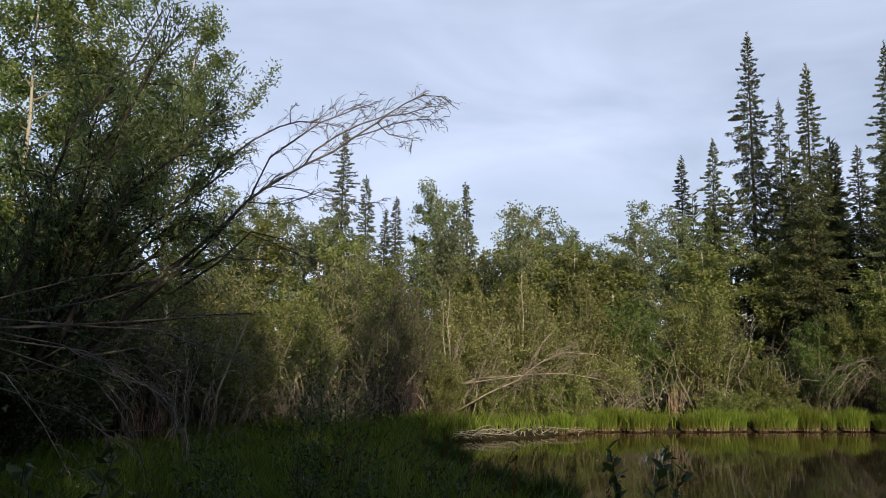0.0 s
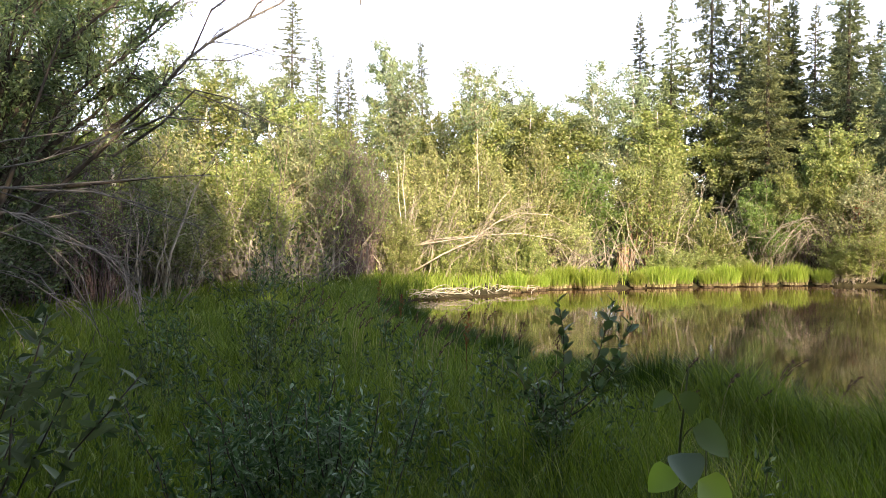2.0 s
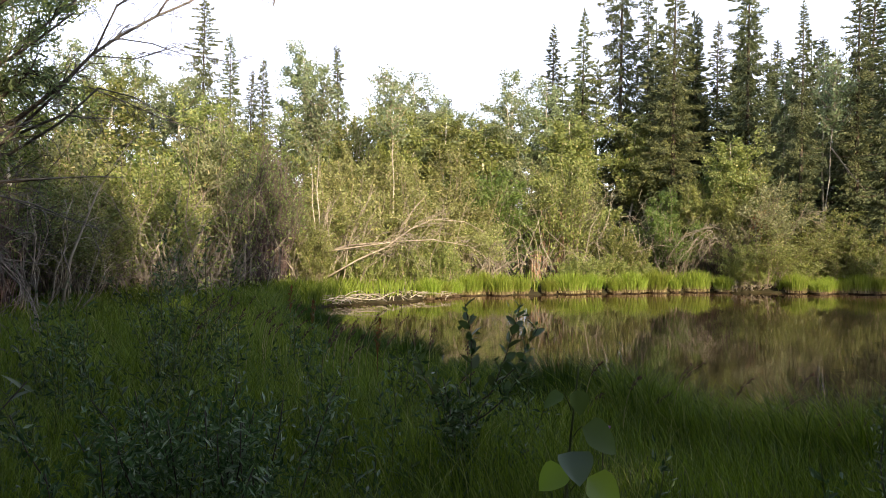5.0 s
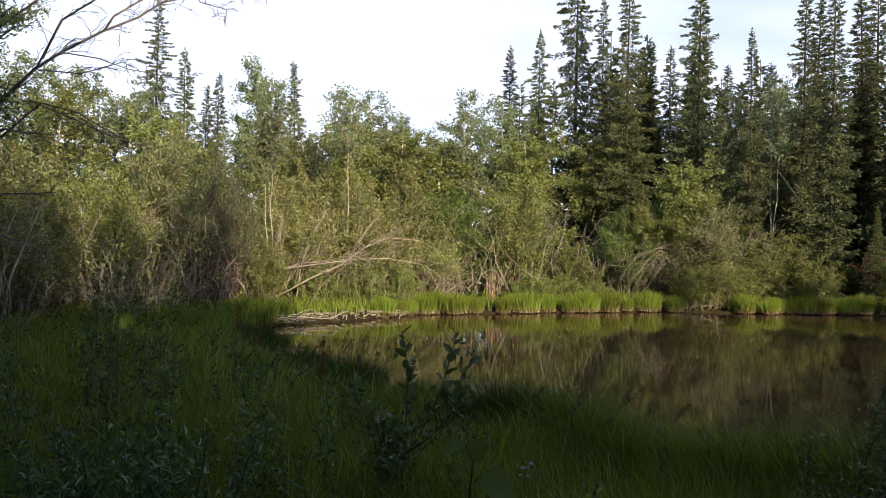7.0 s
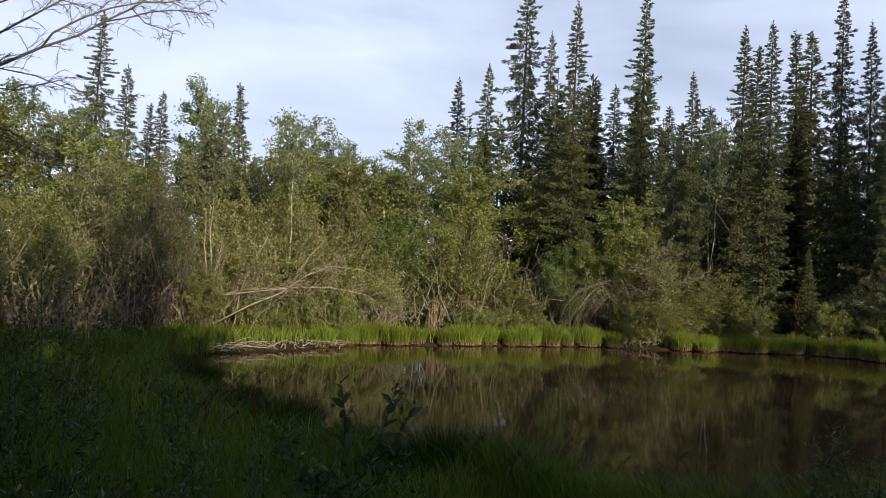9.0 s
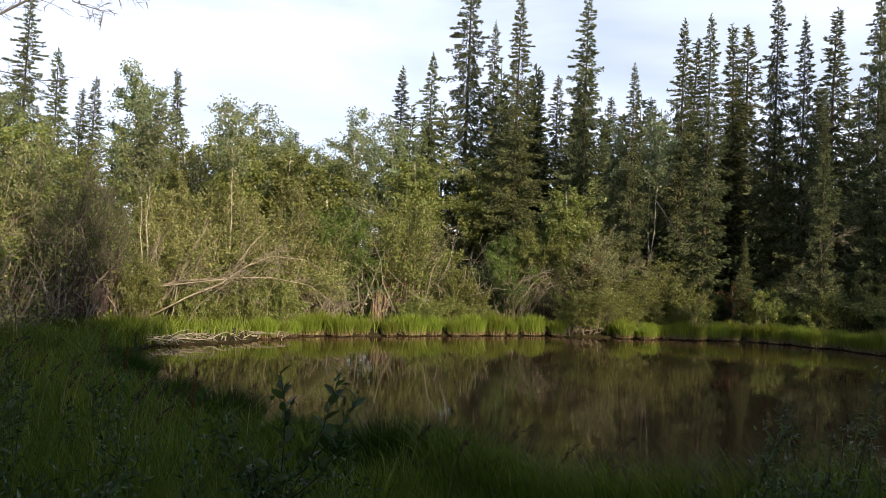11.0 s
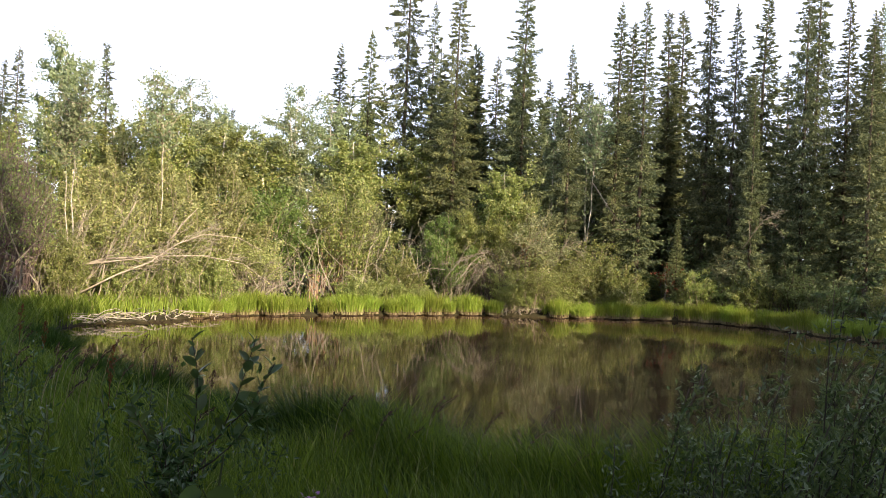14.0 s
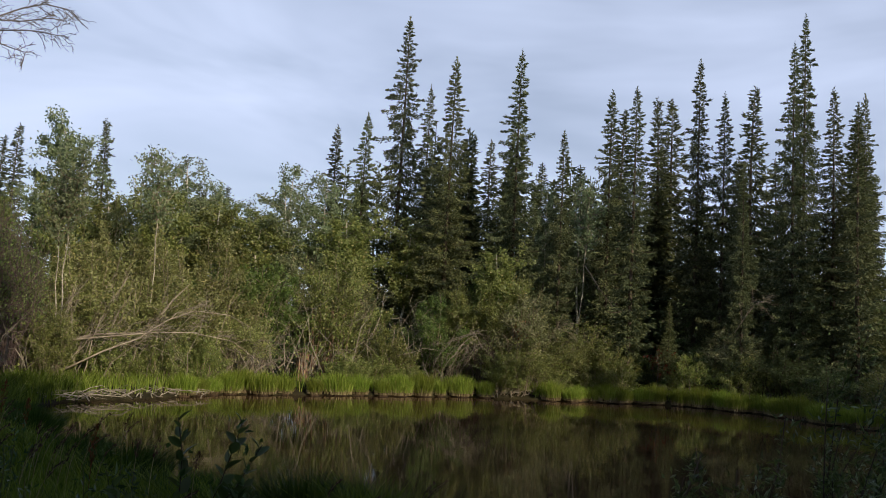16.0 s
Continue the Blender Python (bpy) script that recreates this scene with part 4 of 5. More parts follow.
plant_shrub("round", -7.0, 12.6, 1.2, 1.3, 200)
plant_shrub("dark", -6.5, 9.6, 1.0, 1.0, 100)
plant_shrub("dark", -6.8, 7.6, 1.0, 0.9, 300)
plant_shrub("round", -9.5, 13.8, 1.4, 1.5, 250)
# unseen shrubs and aspens, added to keep sky light off the near-left grass
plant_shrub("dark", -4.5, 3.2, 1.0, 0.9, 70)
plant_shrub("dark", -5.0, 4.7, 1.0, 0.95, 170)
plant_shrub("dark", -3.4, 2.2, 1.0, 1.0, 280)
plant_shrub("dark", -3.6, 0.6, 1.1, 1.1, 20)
plant_aspen("aspen", -3.6, -0.9, 7.4, 1.2, 40)
plant_aspen("aspen", -4.9, 1.7, 7.6, 1.2, 160)

# ---- far woods: one uncountable mass beyond the nearest trees, plus unseen shade trees ----
def build_woods_and_shade_trees():
    rng = np.random.default_rng(71)
    s = Soup()
    spots = []
    while len(spots) < 230:
        x, y = rng.uniform(-40, 55), rng.uniform(12, 62)
        d = float(shore_distance(x, y))
        if d < 7.0 or (abs(x) < 14 and -14 < y < 10) or (y > 10 and x < 4.5 and d < 16):
            continue
        spots.append((x, y))
    for _ in range(70):
        spots.append((rng.uniform(7, 27), rng.uniform(23.5, 34)))
    # unseen trees added out of view, heights set to block the sun
    shade = []
    for k in range(96):
        x, y = -14 + 40 * k / 95 + rng.normal() * 0.3, -4.6 - rng.uniform(0, 1) * (0.8 if k % 2 else 3.2)
        near = (10.4 if x > -7 else 9.8) if x < 1.4 else 9.8 if x < 2.2 else 10.9 + rng.normal() * 0.5 if x > 22.9 else 11.1 if 19.5 < x < 20.7 else (10.6 if x < 5.3 else (9.7 if x < 7.2 else 8.8))
        shade.append((x, y, near + rng.normal() * 0.3))
    for k in range(12):
        shade.append((19.8 + rng.uniform(0, 3), 5.0 + 9.5 * k / 11, rng.uniform(2.6, 3.4)))
    # one tall added tree throws a narrow shadow on the left bank
    shade.append((7.0, -4.7, 12.7))
    shade += [(-13, 0, 9.5), (-14, 4, 9.5), (-13.5, 8, 9.0)]
    for x, y, h in [(x, y, None) for x, y in spots] + shade:
        near_row = h is not None
        h = h or rng.uniform(5.5, 8.6)
        if x < 4 and not near_row:
            h *= 0.72
        r = h * rng.uniform(0.09, 0.13) * (1.5 if near_row else 1.0)
        z0 = float(ground_height(x, y))
        s.tube([(x, y, z0), (x, y, z0 + h)], 0.09, 0.01, 4, False)
        n, size = (1400, 1.0) if near_row else ((950, 0.72) if y < 36 else (700, 0.95))
        u = 1 - rng.uniform(0, 1, n) ** 0.62 * 0.96
        a = rng.uniform(0, 6.28, n)
        rr = r * (1 - u + 0.04) * rng.uniform(0.25, 1.15, n) * (0.75 + 0.35 * np.sin(u * 40 + x))
        pos = np.stack([x + np.cos(a) * rr, y + np.sin(a) * rr, z0 + u * h], 1)
        way = np.stack([np.cos(a), np.sin(a), -0.5 + 0.9 * u], 1) + rng.normal(size=(n, 3)) * 0.25
        s.slivers(pos, way, rng.uniform(0.28, 0.5, n) * size, rng.uniform(0.14, 0.24, n) * size, rng, up=0.8)
    tagged(new("far_woods", s.mesh("far_woods", M_SPRUCE)), "dense dark spruce woods behind the bank trees, with unseen trees added for shade", "woods", kind="stuff")


build_woods_and_shade_trees()


def build_undergrowth():
    """Thicket that fills the foot of the woods; its dimness is painted with dark leaves."""
    rng = np.random.default_rng(72)
    s = Soup()
    n = 84000
    x, y = rng.uniform(-16, 24, n), rng.uniform(9, 31, n)
    d = shore_distance(x, y)
    keep = (d > 1.6) & (d < 9) & ((y > 15.5) | (x > 15.5) | (x < -6.5))
    x, y, d = x[keep], y[keep], d[keep]
    z = ground_height(x, y) + rng.uniform(0, 1, len(x)) ** 1.3 * (1.6 + 1.4 * (x > 9.5) + 1.7 * ((x < 5) & (d > 3.5)))
    pos = np.stack([x, y, z], 1)
    s.slivers(pos, rng.normal(size=(len(x), 3)), rng.uniform(0.08, 0.15, len(x)), rng.uniform(0.05, 0.09, len(x)), rng)
    tagged(new("undergrowth", s.mesh("undergrowth", M_WILLOW_DARK)), "leafy undergrowth at the foot of the trees, coloured dark for shade", "undergrowth", kind="stuff")


build_undergrowth()


def build_thicket():
    """Tangled bare twigs and low leaves along the bank."""
    rng = np.random.default_rng(73)
    twigs, leaves = Soup(), Soup()
    n = 0
    while n < 1500:
        x, y = rng.uniform(-9, 12), rng.uniform(13, 22.5)
        d = float(shore_distance(x, y))
        if not (0.9 < d < 2.6 or (x < -2.5 and 0.9 < d < 6.5 and y > 13.8)):
            continue
        a, le = rng.uniform(0, 6.28), rng.uniform(0.4, 2.2)
        z = float(ground_height(x, y)) + rng.uniform(0, 0.5)
        tip = (x + math.cos(a) * le * 0.6, y + math.sin(a) * le * 0.4, z + le * rng.uniform(-0.1, 1.2))
        twigs.tube(bend((x, y, z), tip, (0, 0, 0.2 * le), rng, 5, 0.05), rng.uniform(0.006, 0.015), 0.003, 3, False)
        n += 1
    n = 46000
    x, y = rng.uniform(-9, 12, n), rng.uniform(13, 22.5, n)
    d = shore_distance(x, y)
    keep = ((d > 0.9) & (d < 2.4) | (x < -2.5) & (d > 0.9) & (d < 6) & (y > 14.2)) & (np.sin(2.1 * x) * np.sin(1.7 * y) > -0.4)
    pos = np.stack([x, y, ground_height(x, y) + rng.uniform(0, 1, n) ** 1.4 * 1.5], 1)[keep]
    k = len(pos)
    leaves.slivers(pos, rng.normal(size=(k, 3)), rng.uniform(0.06, 0.10, k), rng.uniform(0.035, 0.055, k), rng, up=0.8)
    tagged(new("bank_thicket", twigs.mesh("bank_thicket", M_GREY_TWIG)), "tangle of bare grey-brown twigs along the bank", "thicket", kind="stuff")
    tagged(new("bank_leaves", leaves.mesh("bank_leaves", M_WILLOW)), "low yellow-green leaves among the bank twigs", "undergrowth", kind="stuff")


build_thicket()


# ---- grass ----
def build_meadow():
    rng = np.random.default_rng(81)
    s = Soup()

    def sow(n, x0, x1, y0, y1, h, w, lean, lo=0.05, hi=40.0, segs=3):
        x, y = rng.uniform(x0, x1, n), rng.uniform(y0, y1, n)
        d = shore_distance(x, y)
        clump = 0.5 + 0.5 * np.sin(2.3 * x + 1.1 * np.sin(1.9 * y)) * np.sin(2.1 * y + 0.7 * np.sin(2.7 * x))
        keep = (d > lo) & (d < hi) & (rng.uniform(0, 1, n) < 0.45 + 0.55 * clump) & (np.hypot(x, y - 0.2) > 0.75)
        x, y, clump = x[keep], y[keep], clump[keep]
        k = len(x)
        hh = h * rng.uniform(0.55, 1.15, k) * (0.75 + 0.4 * clump)
        a = rng.normal(1.9, 1.3, k)
        le = hh * lean * rng.uniform(0.3, 1.3, k)
        s.blades(np.stack([x, y, ground_height(x, y) - 0.02], 1), hh, np.stack([np.cos(a) * le, np.sin(a) * le], 1), rng.uniform(0.7, 1.3, k) * w, rng, segs)

    sow(64000, -3.2, 4.0, 0.7, 5.2, 0.52, 0.0045, 0.5)
    sow(48000, -6.5, 3.0, 4.6, 9.5, 0.46, 0.008, 0.5, segs=2)
    sow(34000, -8.0, 0.5, 9.0, 14.8, 0.34, 0.012, 0.5, segs=2)
    sow(9000, 3.5, 12.0, 1.0, 5.5, 0.5, 0.012, 0.5)
    sow(6000, -9.0, -3.0, 2.0, 7.0, 0.5, 0.012, 0.5)
    sow(46000, -2.4, 1.4, 5.6, 14.2, 0.46, 0.009, 0.6, -0.10, 0.4)
    sow(24000, 0.8, 4.5, 3.2, 5.8, 0.62, 0.008, 0.6, -0.12, 0.4)
    sow(15000, -4.0, -0.6, 12.6, 17.0, 0.46, 0.013, 0.4, -0.02, 1.7, segs=2)
    sow(26000, 1.4, 4.4, 3.2, 5.4, 0.74, 0.006, 0.5, -0.25, 0.45)
    sow(15000, -9.0, 10.0, -5.0, 0.75, 0.45, 0.014, 0.5, segs=2)
    sow(9000, -12.0, -6.0, 0.0, 13.0, 0.45, 0.018, 0.5, segs=2)
    sow(5000, 4.2, 16.0, -2.0, 6.5, 0.45, 0.018, 0.5, segs=2)
    tagged(new("meadow_grass", s.mesh("meadow_grass", M_GRASS)), "lush green meadow grass in shade by the pond", "grass", kind="stuff")


build_meadow()


def build_bank_grass():
    """Short sedge between and behind the tussocks of the far bank."""
    rng = np.random.default_rng(82)
    s = Soup()
    n = 90000
    x, y = rng.uniform(-3.2, 18.5, n), rng.uniform(10.5, 21.5, n)
    d = shore_distance(x, y)
    keep = (d > 0.1) & (d < 0.7 + 0.35 * np.sin(1.3 * x) + 0.5 * (x < 2) + 0.25) & (x > -0.9)
    keep &= ~((x > 8.6) & (x < 9.85) & (y > 19))
    x, y = x[keep], y[keep]
    k = len(x)
    hh = rng.uniform(0.22, 0.52, k)
    a = rng.uniform(0, 6.28, k)
    le = hh * rng.uniform(0.1, 0.5, k)
    s.blades(np.stack([x, y, ground_height(x, y) - 0.02], 1), hh, np.stack([np.cos(a) * le, np.sin(a) * le], 1), rng.uniform(0.012, 0.022, k), rng, 2)
    tagged(new("bank_grass", s.mesh("bank_grass", M_SEDGE)), "bright yellow-green sedge along the far bank", "grass", kind="stuff")


build_bank_grass()


def make_tussock(seed, blades, radius, height, lean=0.3):
    rng = np.random.default_rng(seed)
    t = thing("grass_tussock", "bright green sedge tussock with straw-coloured foot at the waterline", "tussock", "tussocks along the far bank")
    s, dead, foot = Soup(), Soup(), Soup()
    for soup, n, h, bow, w in ((s, blades * 3 // 2, height, lean, 0.008), (dead, blades * 2 // 3, height * 0.42, 0.4, 0.010)):
        a, r = rng.uniform(0, 6.28, n), radius * rng.uniform(0, 1, n) ** 0.6
        hh = h * rng.uniform(0.55, 1.1, n) * (1.0 - 0.25 * r / radius)
        out = r / radius * bow * hh + rng.normal(size=n) * 0.06
        turn = a + rng.normal(size=n) * 0.5
        soup.blades(np.stack([np.cos(a) * r, np.sin(a) * r, 0 * a - 0.02 + 0.06 * (soup is s)], 1), hh, np.stack([np.cos(turn) * out, np.sin(turn) * out], 1), rng.uniform(0.7, 1.3, n) * w, rng, 3)
    rings, sides = 4, 13
    v = [(0, 0, 0.12)]
    for q in range(rings):
        for k in range(sides):
            a, rr = k * 6.2832 / sides, radius * (0.35 + 0.45 * (q / (rings - 1)) ** 0.5) * rng.uniform(0.85, 1.12)
            v.append((math.cos(a) * rr, math.sin(a) * rr, 0.11 - 0.09 * q + rng.normal() * 0.015))
    f = [(0, 1 + k, 1 + (k + 1) % sides) for k in range(sides)]
    for q in range(rings - 1):
        for k in range(sides):
            p0, p1 = 1 + q * sides + k, 1 + q * sides + (k + 1) % sides
            f += [(p0, p0 + sides, p1 + sides), (p0, p1 + sides, p1)]
    foot.add(v, f)
    part("tuft", s, M_SEDGE, t)
    part("dead_tuft", dead, M_STRAW, t, "dry straw-coloured blades")
    part("root_foot", foot, M_ROOT, t, "matted brown root foot", True)
    return t


TUSSOCKS = [make_tussock(91, 620, 0.26, 0.62), make_tussock(92, 520, 0.21, 0.56), make_tussock(93, 820, 0.33, 0.60)]
rng = np.random.default_rng(94)
p, q = np.array(POND[1:19]), np.array(POND[2:20])
seg = np.hypot(*(q - p).T)
run, k, total = 0.0, 0, seg.sum()
used_tussock = set()
while run < total:
    i = int(np.searchsorted(np.cumsum(seg), run))
    i = min(i, len(seg) - 1)
    u = (run - (np.cumsum(seg)[i] - seg[i])) / seg[i]
    x, y = p[i] + (q[i] - p[i]) * u
    nx, ny = -(q[i] - p[i])[1] / seg[i], (q[i] - p[i])[0] / seg[i]
    gap = 8.5 < x < 9.95 or (x < 0.9 and y < 17.2)
    if not gap:
        j = k % 3
        off = rng.uniform(-0.12, 0.2)
        s = rng.uniform(0.72, 1.22) * (0.95 if x > 11 else (0.85 if x < 2.0 else 1.0))
        m = place(x + nx * off, y + ny * off, 0.05, rng.uniform(0, 360), s, s * rng.uniform(0.85, 1.1))
        if j in used_tussock:
            copy_thing(TUSSOCKS[j], m)
        else:
            used_tussock.add(j)
            LATE.append((TUSSOCKS[j], m))
        k += 1
    run += rng.uniform(0.24, 0.66) if x < 9 else rng.uniform(0.26, 0.62)

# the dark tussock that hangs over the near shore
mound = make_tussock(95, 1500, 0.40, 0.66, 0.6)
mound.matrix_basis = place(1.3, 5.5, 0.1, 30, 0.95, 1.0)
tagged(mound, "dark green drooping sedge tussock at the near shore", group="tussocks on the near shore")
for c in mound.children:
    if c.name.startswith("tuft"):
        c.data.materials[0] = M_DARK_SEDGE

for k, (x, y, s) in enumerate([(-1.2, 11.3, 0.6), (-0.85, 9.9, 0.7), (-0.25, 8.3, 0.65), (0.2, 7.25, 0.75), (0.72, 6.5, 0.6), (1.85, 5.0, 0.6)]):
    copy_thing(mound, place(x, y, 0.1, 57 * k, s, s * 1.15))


# ---- dead wood on the far bank ----
def driftwood():
    """Bleached sticks heaped at the head of the pond, and dark ones in the bank's gap."""
    rng = np.random.default_rng(101)
    for k in range(64):
        u = rng.uniform(0, 1) ** 1.4
        gap = k >= 50
        if gap:
            x, y = rng.uniform(8.6, 9.9), 19.65 + rng.uniform(-0.1, 0.25)
        else:
            x, y = -1.35 + 2.5 * u + rng.normal() * 0.15, 15.3 + 2.1 * u**0.8 + rng.normal() * 0.16
        le = rng.uniform(0.3, 1.3)
        a = rng.normal(0.55, 0.8)
        dx, dy = math.cos(a) * le / 2, math.sin(a) * le / 2
        rise = rng.uniform(0, 0.22) * (1 - 0.6 * u)
        pts = bend((x - dx, y - dy, 0.03 + rng.uniform(0, 0.06)), (x + dx, y + dy, 0.04 + rise + 0.25 * gap * rng.uniform(0, 1)), (0, 0, 0.05), rng, 6, 0.035)
        mat = M_GREY_TWIG if gap or k % 4 == 0 else M_BLEACHED
        tagged(new("driftwood_stick", Soup().tube(pts, rng.uniform(0.006, 0.014), 0.003, 6).mesh("driftwood_stick", mat, True)), "grey dead stick lying at the waterline" if gap else "bleached driftwood stick lying at the waterline", "driftwood", "driftwood at the shore")


driftwood()


def fallen_branch(seed, pts, r, twigs, reach, label="pale fallen dead branch arching over the bank", mat=M_DEADWOOD):
    t = thing("fallen_branch", label, "branch", "fallen branches on the bank")
    dead_limb(seed, pts, r, twigs, reach, "limb", t, "bare dead wood", mat, 0.1)
    return t


fallen_branch(111, [(-1.2, 16.65, 0.5), (-0.6, 16.75, 0.85), (0.0, 16.85, 1.12), (0.5, 17.05, 1.5), (1.0, 17.25, 1.72), (1.7, 17.55, 1.68), (2.2, 17.75, 1.45)], 0.020, 30, 0.9)
fallen_branch(112, [(-1.35, 16.65, 1.0), (-0.6, 16.85, 1.12), (0.3, 16.95, 1.25), (1.0, 17.15, 1.28), (1.8, 17.35, 1.15), (2.4, 17.65, 0.75)], 0.017, 26, 0.9)
fallen_branch(113, [(-1.4, 16.85, 0.95), (-0.8, 16.95, 1.15), (-0.2, 17.05, 1.2), (0.4, 17.15, 1.3)], 0.034, 12, 0.6)
fallen_branch(114, [(0.3, 18.4, 1.5), (0.6, 18.4, 1.95), (0.9, 18.4, 2.3)], 0.03, 5, 0.5, "pale broken stem leaning among the willows")
fallen_branch(115, [(-2.0, 17.0, 0.2), (-1.7, 17.0, 0.9), (-1.4, 17.1, 1.6), (-1.0, 17.1, 2.2)], 0.03, 8, 0.5, "pale leaning dead stem among the willows")
for k in range(16):
    rr = np.random.default_rng(240 + k)
    x = -1.5 + rr.uniform(0, 1) * (0.8 if k < 10 else 3.0)
    y = 16.9 if k < 10 else 17.6
    fallen_branch(241 + k, bend((x, y, 0.15), (x + rr.uniform(-0.3, 1.0), y + rr.normal() * 0.2, rr.uniform(1.2, 2.5)), (-0.05, 0, 0.05), rr, 6, 0.02), rr.uniform(0.010, 0.016), 6, 0.6, "thin tan willow stem leaning up from the bank")
for k in range(10):
    rr = np.random.default_rng(120 + k)
    x = 8.35 + rr.uniform(-0.5, 0.25)
    tip = (x - rr.uniform(0.5, 1.7), 19.95 + rr.normal() * 0.15, rr.uniform(0.35, 1.0))
    root = (x + rr.uniform(-0.1, 0.2), 20.3, rr.uniform(0.9, 1.7))
    fallen_branch(121 + k, bend(root, tip, (0, -0.1, 0.22), rr, 6, 0.02), rr.uniform(0.008, 0.016), 5, 0.6, "tangle of bare grey drooping branches above the sedge", M_GREY_TWIG)
for k in range(5):
    rr = np.random.default_rng(140 + k)
    x = 1.9 + rr.uniform(-0.2, 0.7)
    fallen_branch(141 + k, bend((x, 19.2, 0.3), (x + rr.uniform(-0.5, 0.8), 19.0, rr.uniform(0.8, 1.4)), (0, 0, 0.1), rr, 5, 0.03), 0.018, 6, 0.5, "bare grey twigs sticking up behind the sedge", M_GREY_TWIG)
for k in range(12):
    rr = np.random.default_rng(160 + k)
    x = 4.05 + rr.uniform(-0.1, 0.75)
    fallen_branch(161 + k, bend((x, 20.9, 0.3), (x + rr.uniform(-0.1, 0.35), 20.8, rr.uniform(1.5, 2.4)), (0.08, 0, 0), rr, 5, 0.02), 0.022, 3, 0.35, "dead reddish-grey willow stem standing by the stump", M_SPLIT_WOOD)
for k in range(12):
    rr = np.random.default_rng(180 + k)
    x = -5.05 + rr.uniform(0, 0.8)
    fallen_branch(181 + k, bend((x, 11.2, 0.2), (x + rr.uniform(-0.35, 0.7), 11.1 + rr.normal() * 0.2, rr.uniform(0.9, 2.2)), (0.05, 0, 0), rr, 6, 0.03), rr.uniform(0.010, 0.02), 5, 0.6, "pale dead willow stem standing at the meadow's edge", M_GREY_TWIG if k % 3 else M_DEADWOOD)

fallen_branch(220, [(-4.35, 11.1, 0.2), (-4.2, 11.1, 1.05), (-3.85, 11.1, 1.95), (-3.6, 11.1, 2.35), (-3.4, 11.1, 2.65)], 0.022, 8, 0.5, "pale leaning dead stem at the meadow's edge")
fallen_branch(221, [(12.19, 21.42, 3.88), (12.58, 21.2, 3.22), (12.95, 20.97, 2.65), (13.27, 20.77, 2.42)], 0.022, 16, 0.7, "grey dead branch leaning among the spruces")
fallen_branch(223, [(15.33, 18.54, 2.09), (15.7, 18.22, 2.89), (15.97, 17.99, 3.06)], 0.016, 16, 0.7, "bare grey branch at the foot of the trees")
fallen_branch(224, [(7.21, 20.17, 0.85), (7.59, 20.03, 1.46), (8.13, 19.83, 1.64), (8.36, 19.73, 1.22)], 0.016, 16, 0.7, "bare grey branch at the foot of the trees")
fallen_branch(225, [(8.84, 19.96, 0.2), (9.14, 19.83, 0.96), (9.17, 19.81, 1.71), (9.63, 19.6, 2.03)], 0.016, 16, 0.7, "bare grey branch at the foot of the trees")
fallen_branch(226, [(9.75, 19.99, 0.23), (9.97, 19.88, 1.3), (10.42, 19.65, 1.93), (10.75, 19.47, 1.8)], 0.016, 16, 0.7, "bare grey branch at the foot of the trees")
plant_spruce("light", 14.0, 19.7, 2.9, 1.1, 50)
plant_shrub("low", 14.6, 19.5, 0.9, 0.9, 30)
plant_shrub("low", 12.4, 19.75, 0.8, 0.8, 200)


def build_stump():
    rng = np.random.default_rng(201)
    t = thing("broken_stump", "broken tree stump of split reddish wood behind the sedge", "stump")
    c = Soup()
    for k in range(11):
        a = k * 0.571
        r = 0.14
        h = rng.uniform(0.65, 1.05)
        x, y = math.cos(a) * r, math.sin(a) * r
        s = Soup().tube([(x * 1.3, y * 1.3, -0.05), (x * 1.05, y * 1.05, 0.3), (x, y, h * 0.8), (x * 0.9, y * 0.9, h)], 0.06, 0.006, 5)
        part("splinter", s, M_SPLIT_WOOD, t, "", True)
    c.tube([(0, 0, -0.05), (0, 0, 0.3), (0, 0, 0.68)], 0.16, 0.11, 9)
    part("core", c, M_SPLIT_WOOD, t, "", True)
    t.matrix_basis = place(3.85, 20.75, float(ground_height(3.85, 20.75)), 0, 0.85, 0.8)
    plank = Soup()
    plank.tube([(3.2, 20.3, 0.50), (3.4, 20.3, 0.68), (3.55, 20.3, 0.64)], 0.028, 0.02, 6)
    tagged(new("split_log", plank.mesh("split_log", M_DEADWOOD, True)), "short pale split log lying beside the stump", "log")


build_stump()


# ---- plants close to the camera ----
def leaf_mesh(name, mat, le, wi, curl=0.12, rounded=0.5, tip=0.15):
    """One leaf with a keel: length le along +x."""
    n = 7
    u = np.linspace(0, 1, n)
    prof = np.sin(np.pi * u**rounded) ** 0.7 * wi / 2
    prof[0] = prof[-1] = 0.0
    z = -curl * le * u**2
    v = []
    for k in range(n):
        v += [(u[k] * le, -prof[k], z[k] + prof[k] * 0.35), (u[k] * le, 0, z[k]), (u[k] * le, prof[k], z[k] + prof[k] * 0.35)]
    f = []
    for k in range(n - 1):
        a, b = 3 * k, 3 * (k + 1)
        f += [[a, b, b + 1], [a, b + 1, a + 1], [a + 1, b + 1, b + 2], [a + 1, b + 2, a + 2]]
    return Soup().add(v, f).mesh(name, mat, True)


LEAF_SAPLING = [leaf_mesh("leaf", M_SAPLING, 0.086, 0.042, 0.12, 0.85), leaf_mesh("leaf", M_WILLOW_BLUE, 0.072, 0.019, 0.2, 0.85)]
